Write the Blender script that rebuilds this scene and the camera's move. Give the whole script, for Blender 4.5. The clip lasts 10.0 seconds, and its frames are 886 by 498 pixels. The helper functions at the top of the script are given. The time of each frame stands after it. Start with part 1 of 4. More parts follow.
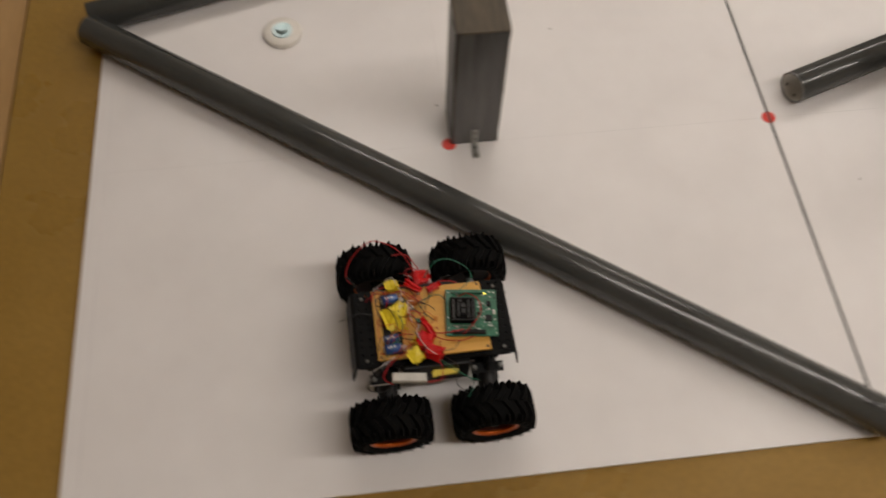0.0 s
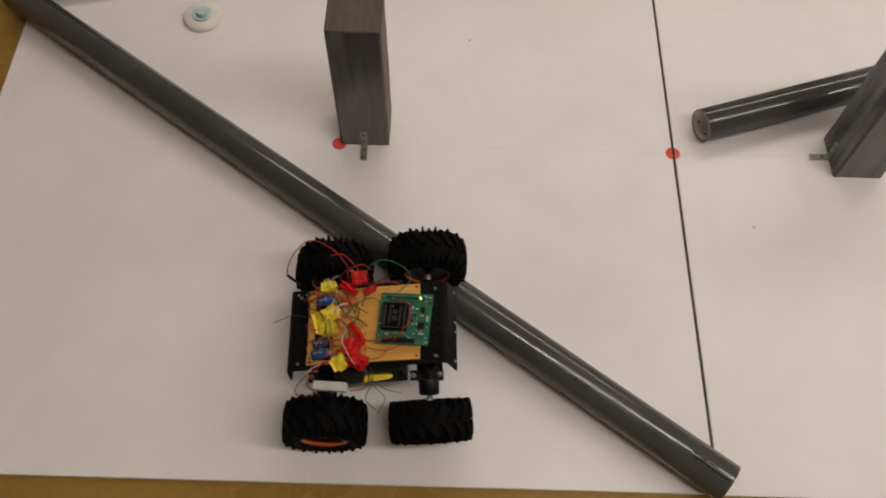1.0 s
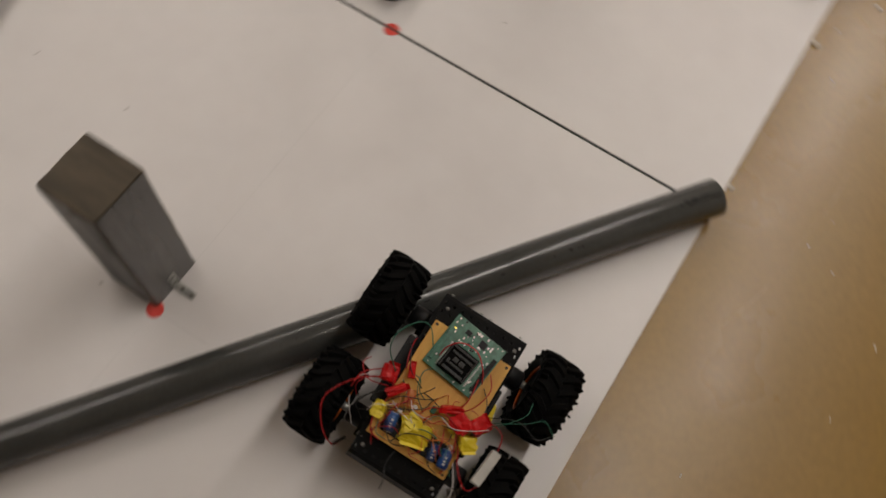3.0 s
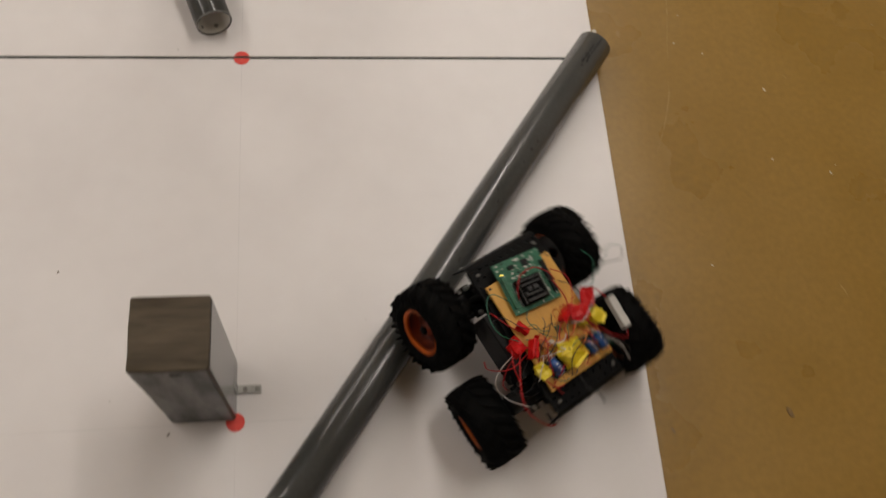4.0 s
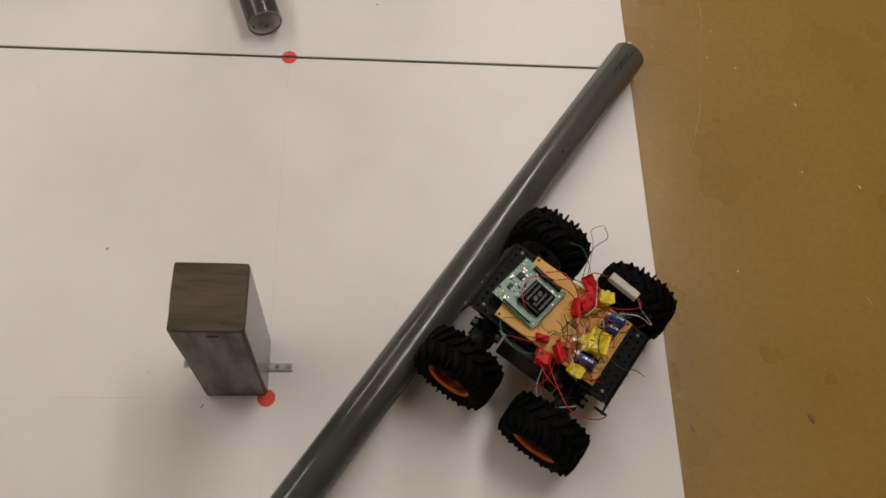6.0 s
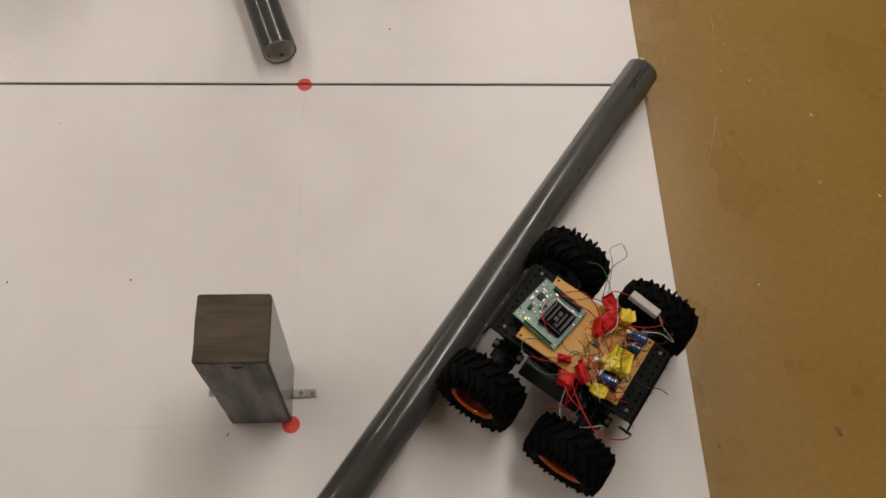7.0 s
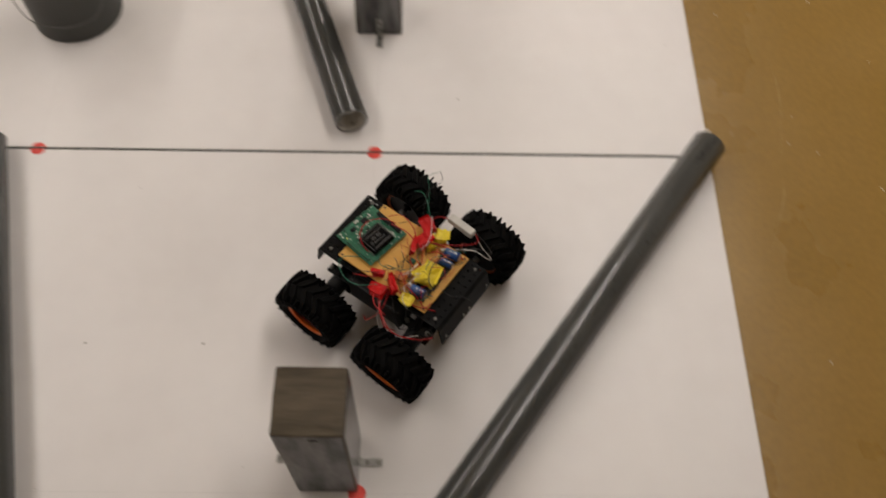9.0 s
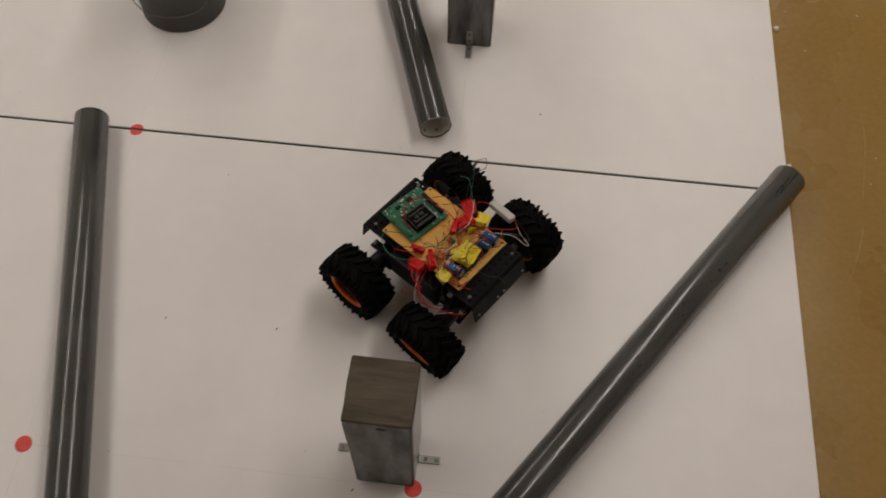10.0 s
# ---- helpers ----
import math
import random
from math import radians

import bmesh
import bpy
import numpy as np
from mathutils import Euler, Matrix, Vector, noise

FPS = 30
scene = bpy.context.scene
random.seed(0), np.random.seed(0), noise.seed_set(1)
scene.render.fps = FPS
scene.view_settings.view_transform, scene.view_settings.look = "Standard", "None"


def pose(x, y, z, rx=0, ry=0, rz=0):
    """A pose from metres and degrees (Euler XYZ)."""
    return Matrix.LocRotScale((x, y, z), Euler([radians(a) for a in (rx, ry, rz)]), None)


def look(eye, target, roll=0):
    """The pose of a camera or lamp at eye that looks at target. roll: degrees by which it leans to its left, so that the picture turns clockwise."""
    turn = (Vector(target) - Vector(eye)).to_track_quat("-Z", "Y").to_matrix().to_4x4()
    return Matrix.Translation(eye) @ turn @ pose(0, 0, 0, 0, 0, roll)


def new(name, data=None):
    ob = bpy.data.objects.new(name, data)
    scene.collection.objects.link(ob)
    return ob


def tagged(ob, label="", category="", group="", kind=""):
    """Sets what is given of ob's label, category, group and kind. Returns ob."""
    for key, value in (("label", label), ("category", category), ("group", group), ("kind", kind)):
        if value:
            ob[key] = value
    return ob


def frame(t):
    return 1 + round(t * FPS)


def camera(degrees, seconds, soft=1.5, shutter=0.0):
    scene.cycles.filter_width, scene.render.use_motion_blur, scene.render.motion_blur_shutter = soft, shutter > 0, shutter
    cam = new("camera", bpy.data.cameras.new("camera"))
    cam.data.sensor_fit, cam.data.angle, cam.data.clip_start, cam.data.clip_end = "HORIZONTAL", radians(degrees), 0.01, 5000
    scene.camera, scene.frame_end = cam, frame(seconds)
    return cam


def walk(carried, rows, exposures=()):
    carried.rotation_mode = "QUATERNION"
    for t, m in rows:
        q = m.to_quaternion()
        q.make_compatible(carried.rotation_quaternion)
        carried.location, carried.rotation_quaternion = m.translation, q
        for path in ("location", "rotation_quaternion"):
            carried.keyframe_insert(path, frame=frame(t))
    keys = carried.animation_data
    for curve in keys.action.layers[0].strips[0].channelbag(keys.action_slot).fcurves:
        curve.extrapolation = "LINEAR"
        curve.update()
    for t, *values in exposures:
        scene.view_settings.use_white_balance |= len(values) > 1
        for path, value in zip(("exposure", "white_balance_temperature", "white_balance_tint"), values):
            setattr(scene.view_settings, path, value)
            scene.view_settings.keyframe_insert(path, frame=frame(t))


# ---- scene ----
cam = camera(55.76, 10.0, soft=1.6, shutter=0.55)
PATH = [
    (0, (0.7309, -0.1121, 1.0399), (0.2154, -0.0352, 0.0712), 2.17),
    (0.5, (0.7415, 0.0787, 1.0321), (0.2436, 0.1387, 0.053), 6.42),
    (1, (0.7411, 0.1568, 1.0247), (0.2091, 0.1593, 0.0619), 1.9),
    (1.5, (0.7619, 0.1601, 0.9902), (0.2184, 0.143, 0.034), -0.91),
    (2, (0.6993, 0.1043, 0.9805), (0.169, 0.1507, 0.0179), -0.48),
    (2.2, (0.6544, 0.0356, 0.9749), (0.1241, 0.2306, 0.0311), 3.64),
    (2.5, (0.5636, -0.0764, 0.9799), (0.1823, 0.2771, 0.0106), 9.12),
    (2.7, (0.5045, -0.103, 0.9643), (0.2021, 0.259, -0.0294), 8.56),
    (3.8, (0.1725, -0.144, 0.9846), (0.2916, 0.2601, -0.0316), 14.2),
    (4, (0.1181, -0.1856, 0.9965), (0.2607, 0.2161, -0.0176), 16.55),
    (4.5, (0.1258, -0.2323, 1.02), (0.251, 0.2388, 0.0338), 17.58),
    (5, (0.1404, -0.2512, 1.0166), (0.224, 0.2048, 0.019), 12.7),
    (5.5, (0.1282, -0.2517, 1.0094), (0.224, 0.1906, 0.0068), 13.18),
    (7, (0.1216, -0.2395, 1.0194), (0.1915, 0.2219, 0.0233), 7.22),
    (7.5, (0.1218, -0.2371, 1.0253), (0.1844, 0.227, 0.0299), 5.6),
    (8, (0.1214, -0.232, 1.0243), (0.1763, 0.2357, 0.0301), 4.77),
    (8.3, (0.1174, -0.2306, 1.0249), (0.17, 0.2375, 0.0308), 4.82),
    (8.5, (0.1168, -0.2314, 1.0263), (0.1725, 0.2333, 0.0308), 4.92),
    (8.8, (0.1017, -0.2236, 1.0252), (0.153, 0.2602, 0.0386), 4.66),
    (9, (0.0867, -0.2157, 1.0394), (0.1018, 0.3019, 0.0689), 2.16),
    (9.5, (0.065, -0.2262, 1.0514), (0.0301, 0.3303, 0.1031), 2.19),
    (9.8, (0.0589, -0.2307, 1.0496), (0.0193, 0.3006, 0.0873), 1.72),
    (10, (0.059, -0.2389, 1.0557), (0.0041, 0.2915, 0.0936), 0.58),
]
walk(cam, [(t, look(eye, target, roll)) for t, eye, target, roll in PATH],
     exposures=[(0, -0.03), (0.5, -0.07), (1, -0.07), (2, -0.12), (2.5, -0.40), (2.7, -0.41), (4, -0.10), (4.5, -0.07), (7.5, -0.07), (8.5, -0.06), (9.5, -0.05), (9.6, -0.12), (9.8, -0.42), (10, -0.40)])

# ---- world and lights ----
world = bpy.data.worlds.new("room_air")
scene.world = world
world.use_nodes = True
world.node_tree.nodes["Background"].inputs[0].default_value = (0.5, 0.5, 0.52, 1)
world.node_tree.nodes["Background"].inputs[1].default_value = 0.05
scene.view_settings.exposure = 0.0

CEILING_Z = 2.75
# x, y, turn about z, watts: long ceiling luminaires
LUMINAIRES = [(-2.1, 1.7, 90, 58), (1.0, 2.9, 90, 77)]
TUBE_LENGTH = 5.4
LAMP_WIDTH = 0.19


def lamp_data():
    for x, y, turn, watts in LUMINAIRES:
        light = bpy.data.lights.new("tube_light", "AREA")
        light.shape, light.size, light.size_y = "RECTANGLE", TUBE_LENGTH, LAMP_WIDTH
        light.energy, light.color = watts, (1.0, 0.915, 0.845)
        new("tube_light", light).matrix_world = pose(x, y, CEILING_Z - 0.092, 0, 0, turn)


lamp_data()


# ---- materials ----
def material(name, colour, rough=0.5, metal=0.0, second=None, scale=20.0, amount=0.5, fine=0.0, fine_scale=300.0,
             bump=0.0, bump_scale=200.0, rough_var=0.0, stretch=(1, 1, 1), emit=0.0, spec=0.5, coat=0.0, warp=0.0):
    """A principled material whose colour drifts to a second one by broad noise, with fine grain and relief on it."""
    mat = bpy.data.materials.new(name)
    mat.use_nodes = True
    nodes, links = mat.node_tree.nodes, mat.node_tree.links
    shader = nodes["Principled BSDF"]
    shader.inputs["Roughness"].default_value = rough
    shader.inputs["Metallic"].default_value = metal
    shader.inputs["Specular IOR Level"].default_value = spec
    shader.inputs["Coat Weight"].default_value = coat
    shader.inputs["Base Color"].default_value = (*colour, 1)
    if emit:
        shader.inputs["Emission Color"].default_value = (*colour, 1)
        shader.inputs["Emission Strength"].default_value = emit
    coords = nodes.new("ShaderNodeTexCoord")
    mapping = nodes.new("ShaderNodeMapping")
    mapping.inputs["Scale"].default_value = stretch
    links.new(coords.outputs["Object"], mapping.inputs["Vector"])

    def noise_of(s, detail=6):
        n = nodes.new("ShaderNodeTexNoise")
        n.inputs["Scale"].default_value, n.inputs["Detail"].default_value = s, detail
        n.inputs["Distortion"].default_value = warp
        links.new(mapping.outputs[0], n.inputs["Vector"])
        return n

    colour_out = None
    if second:
        n = noise_of(scale)
        ramp = nodes.new("ShaderNodeValToRGB")
        ramp.color_ramp.elements[0].position, ramp.color_ramp.elements[1].position = 0.5 - 0.25 * amount, 0.5 + 0.25 * amount
        ramp.color_ramp.elements[0].color, ramp.color_ramp.elements[1].color = (*colour, 1), (*second, 1)
        links.new(n.outputs["Fac"], ramp.inputs[0])
        colour_out = ramp.outputs[0]
        if rough_var:
            span = nodes.new("ShaderNodeMapRange")
            span.inputs["From Min"].default_value, span.inputs["From Max"].default_value = 0.3, 0.7
            span.inputs["To Min"].default_value, span.inputs["To Max"].default_value = rough - rough_var, rough + rough_var
            links.new(n.outputs["Fac"], span.inputs[0])
            links.new(span.outputs[0], shader.inputs["Roughness"])
    if fine:
        n = noise_of(fine_scale, 3)
        mix = nodes.new("ShaderNodeMix")
        mix.data_type, mix.blend_type = "RGBA", "OVERLAY"
        mix.inputs[0].default_value = fine
        if colour_out:
            links.new(colour_out, mix.inputs[6])
        else:
            mix.inputs[6].default_value = (*colour, 1)
        links.new(n.outputs["Color"], mix.inputs[7])
        grey = nodes.new("ShaderNodeRGBToBW")
        links.new(n.outputs["Color"], grey.inputs[0])
        links.new(grey.outputs[0], mix.inputs[7])
        colour_out = mix.outputs[2]
    if colour_out:
        links.new(colour_out, shader.inputs["Base Color"])
    if bump:
        n = noise_of(bump_scale, 4)
        b = nodes.new("ShaderNodeBump")
        b.inputs["Strength"].default_value, b.inputs["Distance"].default_value = bump, 0.001
        links.new(n.outputs["Fac"], b.inputs["Height"])
        links.new(b.outputs[0], shader.inputs["Normal"])
    return mat


BOARD = material("white_laminate", (0.680, 0.653, 0.645), 0.42, second=(0.770, 0.745, 0.736), scale=4.5, amount=1.1, fine=0.12, fine_scale=24, bump=0.05, bump_scale=500, rough_var=0.08)
PENCIL = material("pencil", (0.56, 0.54, 0.53), 0.6, second=(0.735, 0.71, 0.70), scale=9, amount=0.7)
SPECK = material("dirt_speck", (0.2, 0.165, 0.13), 0.8, second=(0.12, 0.1, 0.08), scale=40)
STAIN = material("worn_stain", (0.12, 0.07, 0.025), 0.7, second=(0.2, 0.12, 0.04), scale=150)
SHAVING = material("pale_shaving", (0.62, 0.58, 0.5), 0.7)
RED_DOT = material("red_paper", (0.62, 0.045, 0.035), 0.55, second=(0.72, 0.07, 0.05), scale=120, amount=0.6)
FLOOR = material("brown_hardboard", (0.236, 0.137, 0.028), 0.3, second=(0.296, 0.178, 0.041), scale=4.5, amount=1.3, fine=0.26, fine_scale=110, bump=0.3, bump_scale=60, rough_var=0.06, spec=0.4)
FLOOR_PALE = material("pale_floor_wood", (0.42, 0.27, 0.12), 0.4, second=(0.33, 0.19, 0.07), scale=9, amount=0.9, fine=0.2, fine_scale=120, stretch=(0.25, 1, 1))
SCRATCH = material("floor_scratch", (0.42, 0.29, 0.11), 0.55, second=(0.28, 0.17, 0.04), scale=90, amount=0.6)
PVC = material("grey_pvc", (0.044, 0.046, 0.044), 0.2, second=(0.062, 0.064, 0.061), scale=12, amount=1, fine=0.2, fine_scale=250, bump=0.04, bump_scale=60, rough_var=0.06)
PVC_MARK = material("worn_print", (0.014, 0.014, 0.014), 0.6, spec=0.2)
LINING = material("pale_lining", (0.76, 0.75, 0.71), 0.25, second=(0.66, 0.645, 0.60), scale=60, amount=0.7)
CUT_EDGE = material("sawn_pipe_edge", (0.16, 0.158, 0.15), 0.6, second=(0.17, 0.165, 0.155), scale=70)
PAINTED_WOOD = material("grey_painted_wood", (0.045, 0.033, 0.018), 0.5, second=(0.094, 0.073, 0.046), scale=34, amount=0.6, fine=0.4, fine_scale=90, bump=0.7, bump_scale=44, stretch=(0.3, 2.2, 0.4), rough_var=0.06, spec=0.35, warp=1.1)
WORN_FACE = material("scuffed_paint", (0.040, 0.041, 0.042), 0.48, second=(0.21, 0.212, 0.215), scale=42, amount=0.5, fine=0.5, fine_scale=190, stretch=(1, 1, 0.22), spec=0.45)
# dark paint; gloss raised on this one side for its pale glancing glare
GLOSSY_FACE = material("pale_scuffed_paint", (0.040, 0.039, 0.036), 0.24, second=(0.085, 0.082, 0.077), scale=45, amount=0.6, fine=0.4, fine_scale=150, stretch=(1, 1, 0.12), spec=0.9)
SEAM_DARK = material("dark_seam_strip", (0.012, 0.016, 0.013), 0.6, second=(0.02, 0.026, 0.02), scale=30)
STEEL = material("zinc_steel", (0.40, 0.40, 0.375), 0.42, 0.7, second=(0.30, 0.30, 0.285), scale=80, amount=0.8, bump=0.1)
DULL_SCREW = material("dull_screw", (0.24, 0.235, 0.215), 0.5, 0.6, second=(0.12, 0.115, 0.105), scale=300, amount=0.6)
HOLE = material("dark_hole", (0.03, 0.03, 0.03), 0.9)
CAN = material("dark_grey_can", (0.045, 0.046, 0.042), 0.42, second=(0.06, 0.061, 0.056), scale=10, amount=0.9, fine=0.1, fine_scale=200)
WIRE_STEEL = material("steel_wire", (0.15, 0.15, 0.14), 0.4, 0.8)
WHITE_PLASTIC = material("white_plastic", (0.74, 0.71, 0.66), 0.45, second=(0.68, 0.65, 0.6), scale=50)
GREY_BLOCK = material("light_grey_plastic", (0.50, 0.485, 0.45), 0.5, second=(0.42, 0.41, 0.38), scale=60)
BLUE_ZINC = material("blue_zinc_bolt", (0.42, 0.56, 0.58), 0.3, 0.7, second=(0.55, 0.64, 0.65), scale=90)
RUBBER = material("black_rubber", (0.0024, 0.0024, 0.0024), 0.75, spec=0.06, second=(0.005, 0.0049, 0.0047), scale=45, amount=0.9, fine=0.2, fine_scale=300, bump=0.25, bump_scale=300)
ORANGE = material("orange_rim", (0.62, 0.13, 0.014), 0.28, 0.55, second=(0.48, 0.09, 0.01), scale=60)
# rim orange darkened: the shade inside the recess is put into the hub colour
SHADED_ORANGE = material("dark_orange_hub", (0.16, 0.022, 0.005), 0.5, second=(0.07, 0.011, 0.004), scale=80, spec=0.3)
BLACK_METAL = material("black_anodised", (0.0042, 0.0042, 0.0044), 0.5, second=(0.0075, 0.0075, 0.0075), scale=30, fine=0.1, bump=0.08, bump_scale=400, spec=0.08)
BLACK_PLASTIC = material("black_plastic", (0.0045, 0.0045, 0.005), 0.45, second=(0.009, 0.009, 0.0095), scale=60, spec=0.25)
PLYWOOD = material("pale_ply", (0.56, 0.29, 0.048), 0.5, second=(0.63, 0.355, 0.075), scale=25, amount=0.9, fine=0.25, fine_scale=160, stretch=(0.3, 2, 1))
PCB = material("green_circuit_board", (0.014, 0.092, 0.050), 0.3, second=(0.032, 0.155, 0.092), scale=150, amount=0.5, fine=0.4, fine_scale=700, spec=0.6)
SOCKET_GREY = material("grey_socket_plastic", (0.014, 0.014, 0.014), 0.45, second=(0.024, 0.023, 0.023), scale=200)
SOLDER = material("solder", (0.6, 0.6, 0.58), 0.3, 0.9)
BLUE_CAP = material("blue_capacitor", (0.01, 0.075, 0.27), 0.28, second=(0.01, 0.04, 0.17), scale=90, coat=0.4)
YELLOW_TAPE = material("yellow_tape", (0.62, 0.47, 0.01), 0.4, second=(0.7, 0.55, 0.03), scale=120, bump=0.3, bump_scale=180)
RED_TAPE = material("red_tape", (0.42, 0.004, 0.005), 0.38, second=(0.52, 0.007, 0.007), scale=120, bump=0.15, bump_scale=120, spec=0.22)
ORANGE_PART = material("orange_component", (0.5, 0.17, 0.03), 0.5, second=(0.4, 0.1, 0.02), scale=120)
RED_WIRE = material("red_wire", (0.38, 0.012, 0.015), 0.45, spec=0.3)
GREEN_WIRE = material("green_wire", (0.01, 0.12, 0.07), 0.4)
BLACK_WIRE = material("black_wire", (0.012, 0.012, 0.012), 0.4)
WHITE_WIRE = material("white_wire", (0.6, 0.57, 0.55), 0.4)
ORANGE_WIRE = material("orange_wire", (0.55, 0.16, 0.02), 0.4)
YELLOW_LED = material("lit_yellow_led", (1.0, 0.75, 0.1), 0.3, emit=3.0)
WALL_PAINT = material("wall_paint", (0.62, 0.60, 0.56), 0.8, second=(0.66, 0.64, 0.6), scale=2)
CEILING_PAINT = material("ceiling_paint", (0.72, 0.72, 0.70), 0.85, second=(0.76, 0.76, 0.74), scale=2)
TUBE = material("lit_tube", (1.0, 0.95, 0.88), 0.4, emit=6.0)



def ring_stain(mat, x, y, radius):
    """A faint grey tyre ring rubbed into the board."""
    nodes, links = mat.node_tree.nodes, mat.node_tree.links
    shader = nodes["Principled BSDF"]
    old = shader.inputs["Base Color"].links[0].from_socket
    coords = nodes.new("ShaderNodeTexCoord")
    wob = nodes.new("ShaderNodeTexNoise")
    wob.inputs["Scale"].default_value = 14
    links.new(coords.outputs["Object"], wob.inputs["Vector"])
    gap = nodes.new("ShaderNodeVectorMath")
    gap.operation = "DISTANCE"
    gap.inputs[1].default_value = (x, y, 0)
    links.new(coords.outputs["Object"], gap.inputs[0])
    off = nodes.new("ShaderNodeMath")
    off.operation = "MULTIPLY_ADD"
    off.inputs[1].default_value = 0.06
    links.new(wob.outputs["Fac"], off.inputs[0])
    links.new(gap.outputs["Value"], off.inputs[2])
    ramp = nodes.new("ShaderNodeValToRGB")
    stops = ramp.color_ramp.elements
    stops[0].position, stops[0].color = radius - 0.02, (0, 0, 0, 1)
    stops[1].position, stops[1].color = radius + 0.095, (0, 0, 0, 1)
    mid = stops.new(radius + 0.035)
    mid.color = (0.11, 0.11, 0.11, 1)
    links.new(off.outputs[0], ramp.inputs[0])
    mix = nodes.new("ShaderNodeMix")
    mix.data_type = "RGBA"
    links.new(ramp.outputs[0], mix.inputs[0])
    links.new(old, mix.inputs[6])
    mix.inputs[7].default_value = (0.5, 0.47, 0.46, 1)
    links.new(mix.outputs[2], shader.inputs["Base Color"])


ring_stain(BOARD, 0.03, 0.37, 0.075)


# ---- mesh helpers ----
def box(bm, x0, y0, z0, x1, y1, z1, m=None):
    made = bmesh.ops.create_cube(bm, size=1)["verts"]
    fit = Matrix.Translation(((x0 + x1) / 2, (y0 + y1) / 2, (z0 + z1) / 2)) @ Matrix.Diagonal((x1 - x0, y1 - y0, z1 - z0, 1))
    bmesh.ops.transform(bm, matrix=(m @ fit) if m else fit, verts=made)
    return made


def bevel(bm, width, segments=2):
    bmesh.ops.bevel(bm, geom=bm.edges[:], offset=width, segments=segments, affect="EDGES", profile=0.5)


def lathe(bm, profile, steps=32, m=None, closed=False, caps=True):
    """Turns (radius, height) pairs about z."""
    rings = []
    for r, z in profile:
        ring = []
        for k in range(steps):
            a = 2 * math.pi * k / steps
            v = Vector((r * math.cos(a), r * math.sin(a), z))
            ring.append(bm.verts.new(m @ v if m else v))
        rings.append(ring)
    pairs = list(zip(rings, rings[1:])) + ([(rings[-1], rings[0])] if closed else [])
    for low, high in pairs:
        for k in range(steps):
            j = (k + 1) % steps
            bm.faces.new((low[k], low[j], high[j], high[k])).smooth = True
    if caps and not closed:
        for ring, flip in ((rings[0], True), (rings[-1], False)):
            bm.faces.new(ring[::-1] if flip else ring)
    return rings


def curve_points(points, steps=6):
    """A smooth line through points."""
    p = [Vector(q) for q in points]
    p = [2 * p[0] - p[1]] + p + [2 * p[-1] - p[-2]]
    line = []
    for a, b, c, d in zip(p, p[1:], p[2:], p[3:]):
        for k in range(steps):
            t = k / steps
            line.append(0.5 * (2 * b + (c - a) * t + (2 * a - 5 * b + 4 * c - d) * t * t + (3 * b - a - 3 * c + d) * t ** 3))
    line.append(p[-2])
    return line


def tube(bm, points, radius, sides=6, steps=6):
    line = curve_points(points, steps)
    rings, up = [], Vector((0.13, 0.21, 0.97))
    for k, q in enumerate(line):
        way = (line[min(k + 1, len(line) - 1)] - line[max(k - 1, 0)]).normalized()
        side = way.cross(up)
        side = side.normalized() if side.length > 1e-5 else Vector((1, 0, 0))
        over = side.cross(way)
        rings.append([bm.verts.new(q + radius * (math.cos(2 * math.pi * s / sides) * side + math.sin(2 * math.pi * s / sides) * over)) for s in range(sides)])
    for low, high in zip(rings, rings[1:]):
        for s in range(sides):
            bm.faces.new((low[s], low[(s + 1) % sides], high[(s + 1) % sides], high[s])).smooth = True
    bm.faces.new(rings[0][::-1])
    bm.faces.new(rings[-1])


def mesh_of(name, bm, mat):
    bmesh.ops.recalc_face_normals(bm, faces=bm.faces[:])
    data = bpy.data.meshes.new(name)
    bm.to_mesh(data)
    bm.free()
    data.materials.append(mat)
    return data


def part(name, bm, mat, parent, label="", m=None):
    ob = new(name, mesh_of(name, bm, mat))
    ob.parent = parent
    if m:
        ob.matrix_basis = m
    return tagged(ob, label)


def thing(name, bm, mat, label, category, m=None, group="", kind=""):
    ob = new(name, mesh_of(name, bm, mat))
    if m:
        ob.matrix_basis = m
    return tagged(ob, label, category, group, kind)


def holder(name, label, category, m=None, group="", kind=""):
    ob = new(name)
    ob.empty_display_size = 0.05
    if m:
        ob.matrix_basis = m
    return tagged(ob, label, category, group, kind)


# ---- the room ----
BOARD_T = 0.006
EDGE_X, EDGE_Y, SEAM = 0.503, -0.5295, 0.501


